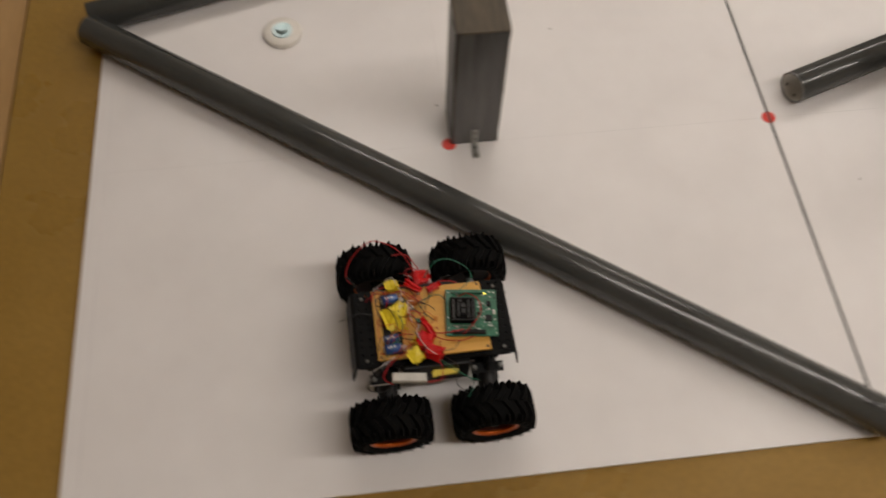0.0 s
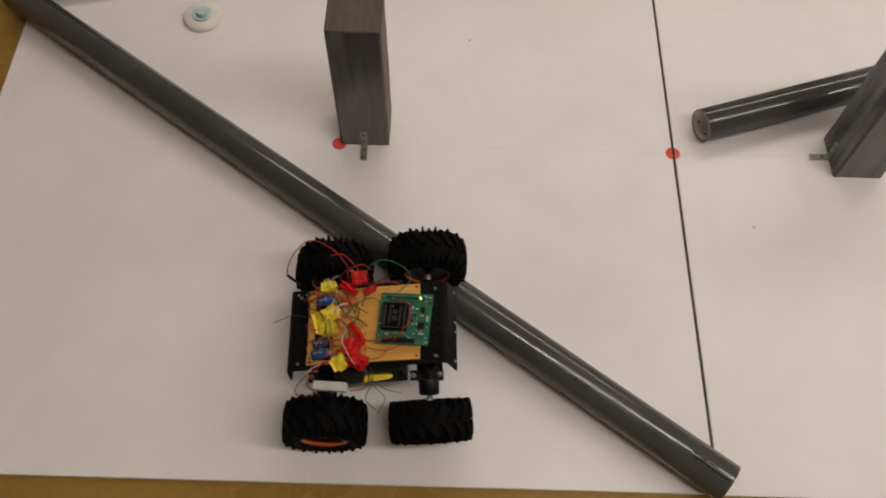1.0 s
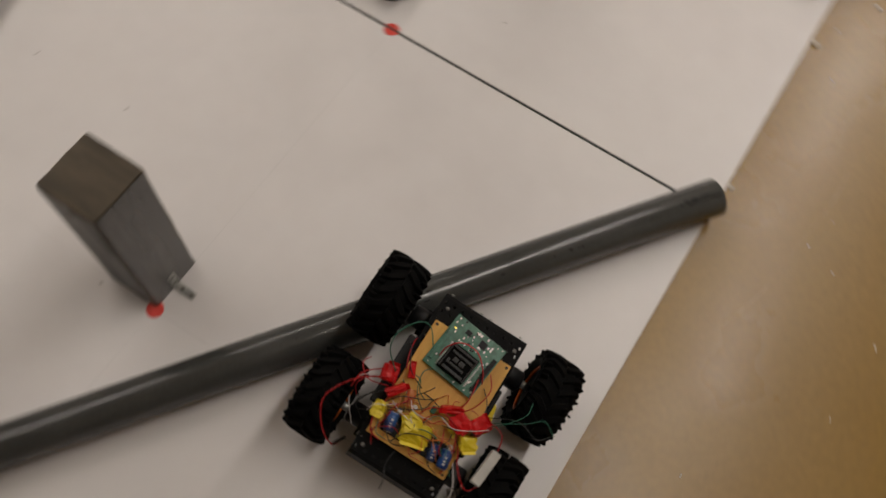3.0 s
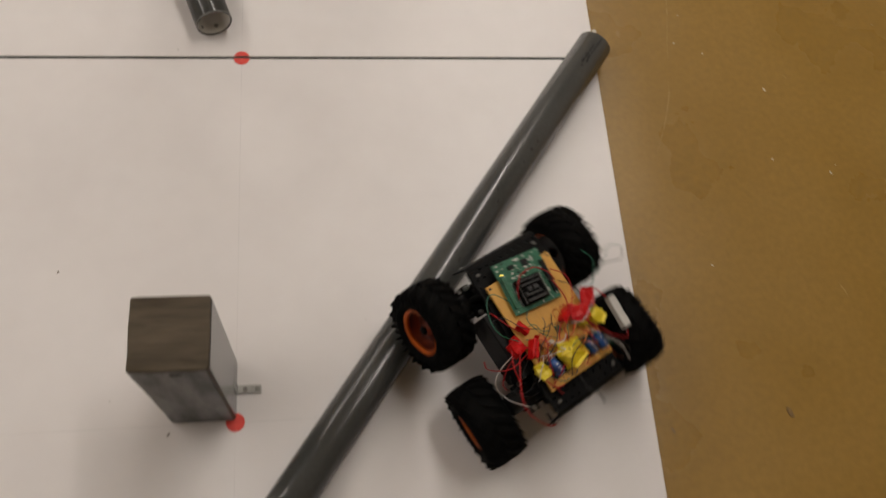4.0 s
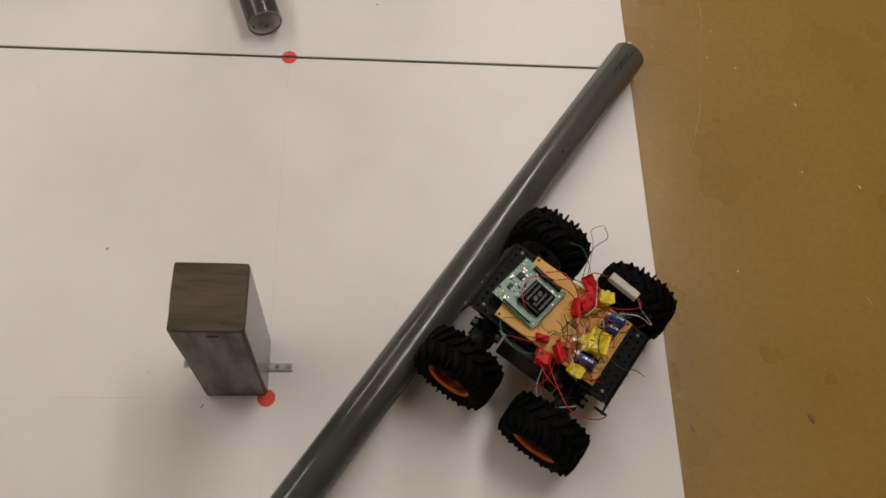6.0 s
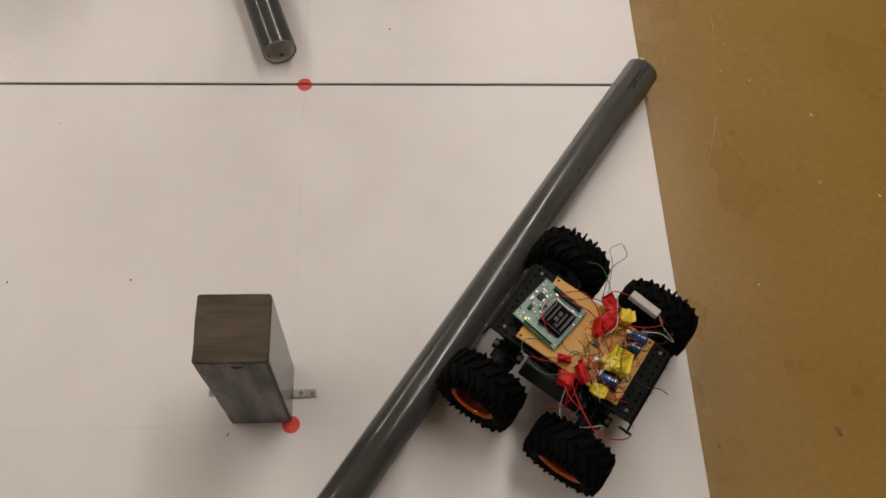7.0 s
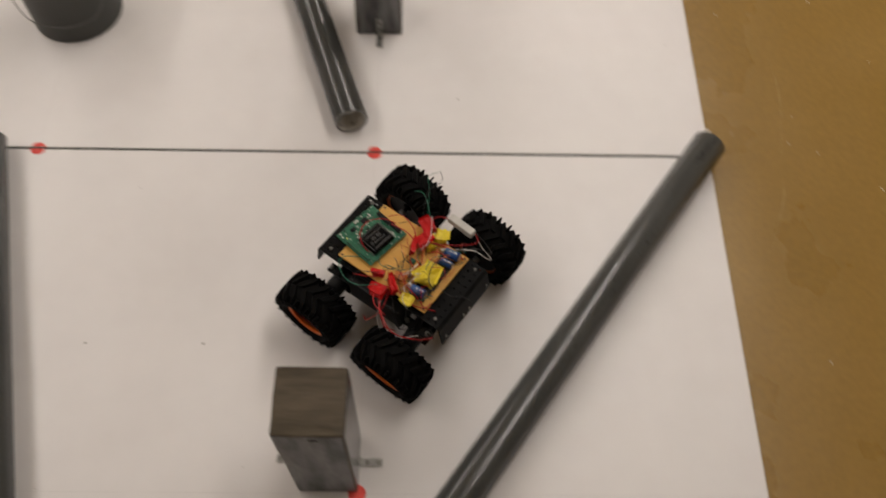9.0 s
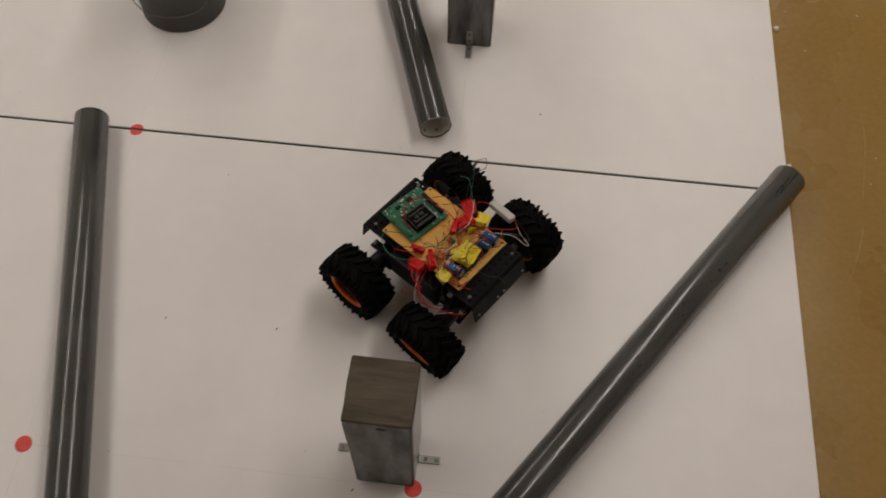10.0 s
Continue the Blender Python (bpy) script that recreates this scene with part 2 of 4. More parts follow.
def room():
    bm = bmesh.new()
    box(bm, -4, -0.661, -0.05 - BOARD_T, 4, 6, -BOARD_T)
    thing("floor", bm, FLOOR, "brown varnished hardboard floor with scuffs and scratches", "floor", kind="structure")
    bm = bmesh.new()
    box(bm, -4, -4, -0.05 - BOARD_T, 4, -0.665, -BOARD_T - 0.001)
    thing("floor_2", bm, FLOOR_PALE, "paler worn wooden floor beyond a dark joint", "floor", kind="structure")
    # unseen walls and ceiling, added to close the room and bounce the lamps' light
    for n, (x0, y0, x1, y1) in enumerate(((-4.1, -4, -4, 6), (4, -4, 4.1, 6), (-4.1, 6, 4.1, 6.1), (-4.1, -4.1, 4.1, -4))):
        bm = bmesh.new()
        box(bm, x0, y0, -0.06, x1, y1, CEILING_Z)
        thing("wall_" + ("west", "east", "north", "south")[n], bm, WALL_PAINT, "plain painted room wall", "wall", kind="structure")
    bm = bmesh.new()
    box(bm, -4.1, -4.1, CEILING_Z, 4.1, 6.1, CEILING_Z + 0.1)
    thing("ceiling", bm, CEILING_PAINT, "plain white unseen ceiling that closes the room", "ceiling", kind="structure")
    for x, y, turn, watts in LUMINAIRES:
        lamp = holder("ceiling_light", "long white ceiling luminaire with lit tubes", "lamp", pose(x, y, CEILING_Z - 0.07, 0, 0, turn), "ceiling lights")
        bm = bmesh.new()
        box(bm, -TUBE_LENGTH / 2 - 0.05, -LAMP_WIDTH / 2 - 0.02, 0.02, TUBE_LENGTH / 2 + 0.05, LAMP_WIDTH / 2 + 0.02, 0.07)
        part("body", bm, WHITE_PLASTIC, lamp)
        for y1 in (-0.06, 0.06):
            bm = bmesh.new()
            lathe(bm, [(0.013, -TUBE_LENGTH / 2), (0.013, TUBE_LENGTH / 2)], 12, pose(0, y1, 0.006, 0, 90, 0))
            part("tube", bm, TUBE, lamp)


def boards():
    """Two white panels side by side with a dark open joint between them."""
    for name, y0, y1 in (("playing_board", EDGE_Y, SEAM - 0.0019), ("playing_board_2", SEAM + 0.0019, 1.53)):
        bm = bmesh.new()
        box(bm, -1.55, y0, -BOARD_T, EDGE_X if y0 < 0 else EDGE_X + 0.001, y1, 0)
        bevel(bm, 0.0008, 1)
        thing(name, bm, BOARD, "large white smooth panel lying on the brown floor", "board", kind="structure")

    # dark strip added low in the open joint to deepen its line
    bm = bmesh.new()
    box(bm, -1.54, SEAM - 0.0018, -BOARD_T + 0.0002, EDGE_X - 0.004, SEAM + 0.0018, -0.0012)
    thing("trim", bm, SEAM_DARK, "dark narrow strip in the joint between the boards", "joint", kind="structure")


def flat_strip(bm, x0, y0, x1, y1, width, z=0.0002, high=0.0003, wobble=0.0):
    a, b = Vector((x0, y0, 0)), Vector((x1, y1, 0))
    n = max(2, int((b - a).length / 0.04))
    side = (b - a).normalized().cross(Vector((0, 0, 1))) * width / 2
    last = None
    for k in range(n + 1):
        q = a.lerp(b, k / n) + side * (random.uniform(-1, 1) * wobble)
        row = [bm.verts.new(q + s * side + Vector((0, 0, z + h))) for s, h in ((-1, 0), (-1, high), (1, high), (1, 0))]
        if last:
            for j in range(4):
                bm.faces.new((last[j], last[(j + 1) % 4], row[(j + 1) % 4], row[j]))
        last = row


def markings():
    for x0, y0, x1, y1 in ((0.0, EDGE_Y, 0.0, SEAM - 0.003), (0.0, SEAM + 0.003, 0.0, 1.5), (-1.5, 0.0, EDGE_X, 0.0), (-0.5, EDGE_Y, -0.5, SEAM - 0.003), (-0.5, SEAM + 0.003, -0.5, 1.5), (-1.5, 1.0, EDGE_X, 1.0), (-0.9, -0.508, EDGE_X, -0.508)):
        bm = bmesh.new()
        flat_strip(bm, x0, y0, x1, y1, 0.0007, z=0.0001, high=0.0001, wobble=0.3)
        thing("pencil_line", bm, PENCIL, "thin faint pencil guide line on the white board", "line", group="pencil lines", kind="structure")
    for x, y in ((0, 0), (0, 0.5), (-0.5, 0.5), (-0.5, 0.0), (-0.005, 1.0)):
        bm = bmesh.new()
        lathe(bm, [(0.0106, 0.0003), (0.0108, 0.0005), (0.0105, 0.0008)], 28)
        if abs(y - SEAM) < 0.01:
            # the sticker was cut along the joint
            other = bm.copy()
            for half, sign in ((bm, 1), (other, -1)):
                bmesh.ops.bisect_plane(half, geom=half.verts[:] + half.edges[:] + half.faces[:], plane_co=(0, SEAM - y + sign * 0.0019, 0), plane_no=(0, sign, 0), clear_inner=True)
            cut = bpy.data.meshes.new("cut_half")
            other.to_mesh(cut)
            bm.from_mesh(cut)
            bpy.data.meshes.remove(cut)
            other.free()
        thing("red_dot", bm, RED_DOT, "small round red paper sticker on the white board", "sticker", pose(x, y, 0), "red dots")
    rng = random.Random(5)
    bm = bmesh.new()
    for k in range(34):
        x, y, r = rng.uniform(-0.9, 0.49), rng.uniform(-0.5, 1.2), rng.choice((0.0004, 0.0005, 0.0006, 0.0009))
        lathe(bm, [(r, 0.0), (r * 0.8, 0.0006)], 6, pose(x, y, 0.0001, 0, 0, rng.uniform(0, 90)) @ Matrix.Diagonal((1, rng.uniform(0.5, 1.6), 1, 1)))
    for x, y, r in ((-0.213, 0.193, 0.0016), (-0.368, 0.192, 0.0014), (0.125, 0.603, 0.0014)):
        lathe(bm, [(r, 0.0), (r * 0.8, 0.0006)], 7, pose(x, y, 0.0001, 0, 0, rng.uniform(0, 90)) @ Matrix.Diagonal((1.3, 0.8, 1, 1)))
    lathe(bm, [(0.0012, 0.0), (0.001, 0.0006)], 7, pose(-0.075, -0.010, 0.0001, 0, 0, 55) @ Matrix.Diagonal((2.6, 0.7, 1, 1)))
    thing("specks", bm, SPECK, "small dark dirt specks scattered on the boards", "dirt", kind="stuff")
    bm = bmesh.new()
    for k in range(60):
        x, y, r = rng.uniform(0.52, 1.3), rng.uniform(-0.6, 1.3), rng.choice((0.0006, 0.001, 0.0015))
        lathe(bm, [(r, 0.0), (r * 0.7, 0.0008)], 5, pose(x, y, -BOARD_T + 0.0001, 0, 0, rng.uniform(0, 90)) @ Matrix.Diagonal((1, rng.uniform(0.4, 2.5), 1, 1)))
    thing("shavings", bm, SHAVING, "pale crumbs and shavings lying on the brown floor", "dirt", kind="stuff")
    for x, y, s in ((0.684, -0.023, 0.006), (0.527, -0.037, 0.003)):
        bm = bmesh.new()
        lathe(bm, [(s, 0.0), (s * 0.8, 0.0005)], 9, pose(x, y, -BOARD_T + 0.0001, 0, 0, 20) @ Matrix.Diagonal((0.6, 1.3, 1, 1)))
        thing("floor_stain", bm, STAIN, "dark worn mark on the brown floor", "stain", group="floor stains", kind="structure")
    for w, line in ((0.0018, ((0.572, 0.345), (0.589, 0.385), (0.601, 0.42), (0.608, 0.445), (0.610, 0.465))),
                    (0.0016, ((0.616, 0.50), (0.621, 0.535), (0.628, 0.575), (0.633, 0.61), (0.634, 0.65), (0.629, 0.70))),
                    (0.0022, ((0.803, 0.126), (0.800, 0.136), (0.795, 0.145))), (0.0016, ((0.797, 0.47), (0.793, 0.474), (0.789, 0.476)))):
        bm = bmesh.new()
        path = curve_points([Vector((x, y, -BOARD_T + 0.0002)) for x, y in line], 8)
        last = None
        for k, q in enumerate(path):
            ahead = (path[min(k + 1, len(path) - 1)] - path[max(k - 1, 0)]).normalized()
            side = ahead.cross(Vector((0, 0, 1))) * (w / 2 * (0.15 + math.sin(math.pi * k / (len(path) - 1))) * random.uniform(0.6, 1))
            row = [bm.verts.new(q + side), bm.verts.new(q + Vector((0, 0, 0.00008))), bm.verts.new(q - side)]
            if last:
                bm.faces.new((last[0], row[0], row[1], last[1]))
                bm.faces.new((last[1], row[1], row[2], last[2]))
            last = row
        thing("floor_scratch", bm, SCRATCH, "pale scratch in the brown floor", "scratch", group="floor scratches", kind="structure")


PIPE_R = 0.0248


def crumb(x, y, size, seed, label):
    """A torn little lump lying on the floor."""
    bm = bmesh.new()
    bmesh.ops.create_icosphere(bm, subdivisions=2, radius=size)
    for v in bm.verts:
        v.co *= 1 + 0.45 * noise.noise(v.co / size * 1.3 + Vector((seed, 0, 0)))
        v.co.z = max(v.co.z * 0.6, -0.45 * size)
    thing("crumb", bm, SHAVING, label, "debris", pose(x, y, -BOARD_T + 0.45 * size, 0, 0, 40 * seed), "crumbs")


def pipe(x0, y0, x1, y1, label, marks=False, lined=False):
    """A hollow PVC pipe lying on the board; its axis runs from the first end to the second."""
    a, b = Vector((x0, y0, PIPE_R)), Vector((x1, y1, PIPE_R))
    length = (b - a).length
    turn = (b - a).to_track_quat("Z", "Y").to_matrix().to_4x4()
    root = holder("grey_pipe", label, "pipe", Matrix.Translation(a) @ turn, "grey pipes")
    bm = bmesh.new()
    inner = PIPE_R - 0.0022
    lathe(bm, [(inner, 0), (PIPE_R - 0.0006, 0), (PIPE_R, 0.0008), (PIPE_R, length / 2), (PIPE_R, length - 0.0008), (PIPE_R - 0.0006, length), (inner, length)], 56, closed=True)
    part("wall", bm, PVC, root)
    if marks:
        rng = random.Random(3)
        rows = [(0.004, 0.036, 0.0022, 104), (0.038, 0.052, 0.0026, 103), (0.020, 0.034, 0.0024, 94), (0.036, 0.046, 0.0032, 93), (0.048, 0.056, 0.003, 92), (0.058, 0.062, 0.002, 99)]
        for k in range(13):
            far = rng.uniform(0.07, 0.62)
            rows.append((far, far + rng.uniform(0.002, 0.007), rng.uniform(0.0012, 0.0028), rng.choice((92, 95, 112, 116))))
        for near, far, width, angle in rows:
            bm = bmesh.new()
            steps = max(2, int((far - near) / 0.003))
            last = None
            for k in range(steps + 1):
                z = length - near - (far - near) * k / steps
                half = width * 0.8 * rng.uniform(0.35, 1.0)
                mid = rng.uniform(-0.0005, 0.0005)
                row = []
                for off in (-half, 0, half):
                    a = radians(angle) + (mid + off) / PIPE_R
                    lift = PIPE_R + (0.0004 if off == 0 else -0.0001)
                    row.append(bm.verts.new((lift * math.cos(a), lift * math.sin(a), z)))
                if last:
                    bm.faces.new((last[0], last[1], row[1], row[0]))
                    bm.faces.new((last[1], last[2], row[2], row[1]))
                last = row
            part("print_mark", bm, PVC_MARK, root, "dark worn print mark")
    if lined:
        bm = bmesh.new()
        lathe(bm, [(inner - 0.0004, 0.0012), (inner, -0.0006), (PIPE_R - 0.0007, -0.0006), (PIPE_R - 0.0001, 0.0004), (PIPE_R + 0.0002, 0.0012)], 48, caps=False)
        part("sawn_edge", bm, CUT_EDGE, root, "pale sawn edge of the pipe")
        bm = bmesh.new()
        bore = inner - 0.0013
        lathe(bm, [(inner - 0.0004, 0.001), (inner - 0.0004, length - 0.001), (bore, length - 0.001), (bore, length / 2), (bore, 0.06), (bore, 0.001)], 48, closed=True)
        lining = part("lining", bm, LINING, root, "pale glossy inner layer of the pipe")
        for turned, depth, radius, metal in ((-99, 0.0115, 0.0030, STEEL), (-40, 0.009, 0.0024, DULL_SCREW)):
            bm = bmesh.new()
            a = radians(turned)
            spot = Matrix.Translation((bore * math.cos(a), bore * math.sin(a), depth)) @ Vector((-math.cos(a), -math.sin(a), 0)).to_track_quat("Z", "Y").to_matrix().to_4x4()
            lathe(bm, [(radius, -0.0006), (radius, 0.0004), (radius * 0.8, 0.0013), (radius * 0.35, 0.0017)], 14, spot)
            part("screw", bm, metal, lining)
    return root


def bracket(m):
    """A small zinc angle: one leg flat on the board along +x, the other up the face at x = 0."""
    root = holder("angle_bracket", "small zinc steel angle bracket screwed to the board and post", "bracket", m, "angle brackets")
    for name, upright in (("foot", False), ("upright", True)):
        bm = bmesh.new()
        if upright:
            box(bm, 0.0003, -0.005, 0.002, 0.0022, 0.005, 0.034)
        else:
            box(bm, 0.0003, -0.005, 0.0003, 0.029, 0.005, 0.0022)
        bevel(bm, 0.0006, 2)
        leg = part(name, bm, STEEL, root)
        for d in (0.0105, 0.0245):
            bm = bmesh.new()
            where = pose(0.0022, 0, d + 0.002, 0, 90, 0) if upright else pose(d, 0, 0.0022)
            lathe(bm, [(0.0029, 0), (0.0028, 0.0004), (0.0018, 0.0007), (0.0009, 0.0003)], 14, where)
            part("screw", bm, DULL_SCREW, leg)
    return root


def post(x, y, brackets, lean_x=0.0, lean_y=0.0):
    """A square grey post with softened edges, brackets at its foot."""
    root = holder("wooden_post", "square wooden post painted dark grey, standing upright", "post", pose(x, y, 0, -lean_y, lean_x, 0), "wooden posts")
    bm = bmesh.new()
    box(bm, -0.0375, -0.035, 0, 0.035, 0.0365, 0.2425)
    upright = [e for e in bm.edges if abs(e.verts[0].co.z - e.verts[1].co.z) > 0.1]
    bmesh.ops.bevel(bm, geom=upright, offset=0.003, segments=3, affect="EDGES", profile=0.5)
    rim = [e for e in bm.edges if min(v.co.z for v in e.verts) > 0.2415]
    bmesh.ops.bevel(bm, geom=rim, offset=0.0012, segments=2, affect="EDGES", profile=0.5)
    # worn, slightly uneven edges
    long = [e for e in bm.edges if e.calc_length() > 0.04]
    bmesh.ops.subdivide_edges(bm, edges=long, cuts=9)
    for v in bm.verts:
        if 0.01 < v.co.z and max(abs(v.co.x), abs(v.co.y)) > 0.033:
            shift = 0.0009 * noise.noise_vector(v.co * 70) - 0.0005 * Vector((v.co.x, v.co.y, 0)).normalized()
            v.co += Vector((shift.x, shift.y, 0))
    part("body", bm, PAINTED_WOOD, root)
    bm = bmesh.new()
    box(bm, -0.0345, -0.0356, 0.001, 0.0322, -0.0342, 0.2407)
    bevel(bm, 0.0004, 1)
    part("face", bm, WORN_FACE, root, "scuffed blue-grey painted face")
    bm = bmesh.new()
    box(bm, 0.0342, -0.0322, 0.001, 0.0356, 0.0335, 0.2407)
    bevel(bm, 0.0004, 1)
    part("face", bm, GLOSSY_FACE, root, "glossy scuffed dark grey painted face")
    bm = bmesh.new()
    lathe(bm, [(0.0042, 0), (0.0036, 0.0007)], 9, pose(0.004, -0.0354, 0.2305, 90, 0, 0) @ Matrix.Diagonal((1.5, 0.8, 1, 1)))
    part("dent", bm, HOLE, root, "dark chipped dent in the face")
    for dx, dy, turn in brackets:
        bracket(pose(x + dx, y + dy, 0, 0, 0, turn))
    return root


def can(x, y, turn):
    root = holder("paint_can", "dark grey round metal can with a wire handle", "can", pose(x, y, 0, 0, 0, turn), "dark cans")
    bm = bmesh.new()
    r, h = 0.07, 0.16
    lathe(bm, [(r - 0.003, 0.004), (r - 0.001, 0), (r + 0.001, 0.001), (r + 0.001, 0.004), (r, 0.006), (r, h - 0.01), (r + 0.002, h - 0.007), (r + 0.0025, h - 0.002), (r, h), (r - 0.004, h - 0.001), (r - 0.006, h - 0.006), (r - 0.02, h - 0.007)], 64)
    part("body", bm, CAN, root)
    bm = bmesh.new()
    tube(bm, [(-r - 0.004, 0, h - 0.03), (-r - 0.006, -0.03, h - 0.062), (-0.055, -0.062, 0.055), (-0.02, -0.0725, 0.040), (0.02, -0.0725, 0.040), (0.055, -0.062, 0.055), (r + 0.006, -0.03, h - 0.062), (r + 0.004, 0, h - 0.03)], 0.0010, 6)
    part("handle", bm, WIRE_STEEL, root, "thin steel wire handle hanging down")
    for side in (-1, 1):
        bm = bmesh.new()
        lathe(bm, [(0.008, 0), (0.008, 0.003), (0.004, 0.005)], 16, pose(side * (r - 0.001), 0, h - 0.03, 0, 90 * side, 0))
        part("ear", bm, CAN, root)
    return root


def disc(x, y):
    root = holder("white_disc", "round white plastic disc held by a bluish hex bolt", "disc", pose(x, y, 0))
    bm = bmesh.new()
    lathe(bm, [(0.0312, 0.0002), (0.0317, 0.002), (0.0308, 0.006), (0.0285, 0.0075), (0.018, 0.0085)], 48)
    part("plate", bm, WHITE_PLASTIC, root)
    bm = bmesh.new()
    lathe(bm, [(0.0165, 0.0083), (0.0165, 0.0098), (0.0155, 0.0103)], 32)
    part("washer", bm, BLUE_ZINC, root)
    bm = bmesh.new()
    lathe(bm, [(0.0098, 0.0102), (0.0098, 0.0155), (0.0085, 0.017)], 6)
    part("bolt_head", bm, BLUE_ZINC, root)


room()
boards()
markings()
crumb(0.5135, 0.835, 0.0048, 1, "pale torn crumb lying beside the edge of the board")
crumb(0.5100, 0.551, 0.0036, 2, "small pale splinter at the edge of the board")
crumb(0.5660, 0.953, 0.0042, 3, "flat pale wood chip on the brown floor")
pipe(-0.2605, -0.5445, 0.4962, 0.507, "dark grey plastic pipe lying diagonally across a board corner", marks=True)
pipe(-0.0345, 0.539, -0.245, 1.16, "dark grey plastic pipe with a pale open end", lined=True)
pipe(-0.285, -0.545, -0.562, 0.498, "long dark grey plastic pipe lying on the white board")
pipe(-0.35, 1.295, 0.492, 0.941, "dark grey plastic pipe lying across the far board")
post(-0.0345, 0.038, ((0.035, 0.0, 0), (-0.0378, 0.004, 180)), lean_x=1.0)
post(-0.001, 0.769, ((0.0, -0.035, -90), (0.0, 0.0368, 90)))
can(-0.497, 0.775, 8)
can(-0.545, -0.29, 75)
disc(-0.2445, -0.2435)


# ---- the robot truck: x ahead, y to its left, origin on the ground under its middle ----
WHEEL_R, PIVOT_Y, ARM, AXLE_Z = 0.0505, 0.0297, 0.0724, 0.0432
WHEELS = (("fl", 0.0633, 1), ("fr", 0.0633, -1), ("rl", -0.0604, 1), ("rr", -0.0604, -1))
TOP = 0.094


def tyre_mesh():
    """A fat off-road tyre turned about y: a rounded carcass, deep chevron lugs that end in shoulder knobs."""
    bm = bmesh.new()
    r, w = WHEEL_R - 0.0038, 0.0225
    to_y = pose(0, 0, 0, -90, 0, 0)
    half = [(0.0265, 0.013), (0.0275, w - 0.004), (0.0295, w - 0.0008), (0.0325, w + 0.0012), (0.0365, w + 0.0012), (0.0400, w - 0.0012), (0.0428, w - 0.0055), (r - 0.0008, w - 0.0115), (r, 0.005), (r, 0.0)]
    lathe(bm, [(q, -y) for q, y in half] + [(q, y) for q, y in half[-2::-1]], 84, to_y, closed=True)
    # a raised ring on each sidewall
    for side in (-1, 1):
        lathe(bm, [(0.0325, side * (w + 0.0008)), (0.0335, side * (w + 0.0022)), (0.0350, side * (w + 0.0022)), (0.0360, side * (w + 0.0008))][::side], 64, to_y, caps=False)
    count = 18
    # along a lug: place across the tyre, sweep, top radius, foot radius, half width
    rows_of_lug = ((0.0008, 0.0, WHEEL_R + 0.0002, r - 0.001, 0.090), (0.0075, -0.10, WHEEL_R + 0.0003, r - 0.001, 0.094), (0.0130, -0.18, WHEEL_R, r - 0.003, 0.090), (0.0172, -0.215, WHEEL_R - 0.0006, 0.0415, 0.074), (0.0206, -0.23, WHEEL_R - 0.0026, 0.0390, 0.058), (0.0242, -0.235, 0.0440, 0.0360, 0.040))
    for k in range(count):
        for side in (-1, 1):
            start = 2 * math.pi * k / count + (math.pi / count if side > 0 else 0)
            rows = []
            for y, turn, top, low, half_width in rows_of_lug:
                row = []
                for d, rad in ((-half_width, low), (-half_width * 0.74, top), (half_width * 0.74, top), (half_width, low)):
                    b = start + turn + d
                    row.append(bm.verts.new((rad * math.sin(b), side * y, rad * math.cos(b))))
                rows.append(row)
            for p, q in zip(rows, rows[1:]):
                for j in range(3):
                    bm.faces.new((p[j], p[j + 1], q[j + 1], q[j]))
            bm.faces.new(rows[0])
            bm.faces.new(rows[-1][::-1])
            # a small knob on the shoulder between two lugs
            mid = start - 0.225 + math.pi / count
            ring = []
            for y, rad, d in ((0.0150, 0.0425, 0.042), (0.0232, 0.0385, 0.036)):
                ring += [bm.verts.new((rad * math.sin(mid + e), side * y, rad * math.cos(mid + e))) for e in (-d, d)]
            tip = [bm.verts.new((rad * math.sin(mid + e), side * y, rad * math.cos(mid + e))) for y, rad, e in ((0.0180, 0.0500, -0.024), (0.0180, 0.0500, 0.024), (0.0252, 0.0478, -0.018), (0.0252, 0.0478, 0.018))]
            for f in ((0, 1), (1, 3), (3, 2), (2, 0)):
                bm.faces.new((ring[f[0]], ring[f[1]], tip[f[1]], tip[f[0]]))
            bm.faces.new((tip[0], tip[1], tip[3], tip[2]))
    bmesh.ops.recalc_face_normals(bm, faces=bm.faces[:])
    return mesh_of("tyre", bm, RUBBER)


def rim_mesh():
    """The bright double lip on the outer side of the wheel."""
    bm = bmesh.new()
    to_y = pose(0, 0, 0, -90, 0, 0)
    lip = [(0.0240, 0.0150), (0.0240, 0.0180), (0.0252, 0.0196), (0.0264, 0.0190), (0.0276, 0.0204), (0.0291, 0.0196), (0.0293, 0.0168)]
    lathe(bm, lip, 48, to_y, closed=True)
    return mesh_of("wheel", bm, ORANGE)


def hub_mesh():
    bm = bmesh.new()
    to_y = pose(0, 0, 0, -90, 0, 0)
    lathe(bm, [(0.0245, 0.0160), (0.0240, 0.012), (0.0234, 0.004), (0.0215, 0.0015), (0.0205, 0.0028), (0.0125, 0.0035), (0.0105, 0.0065), (0.008, 0.0115), (0.0045, 0.0125)], 32, to_y, caps=False)
    return mesh_of("hub_disc", bm, SHADED_ORANGE)


def inner_lip_mesh():
    bm = bmesh.new()
    lathe(bm, [(0.0290, -0.0168), (0.0288, -0.0196), (0.0276, -0.0200), (0.0270, -0.0168)], 48, pose(0, 0, 0, -90, 0, 0), closed=True)
    return mesh_of("inner_rim", bm, ORANGE)


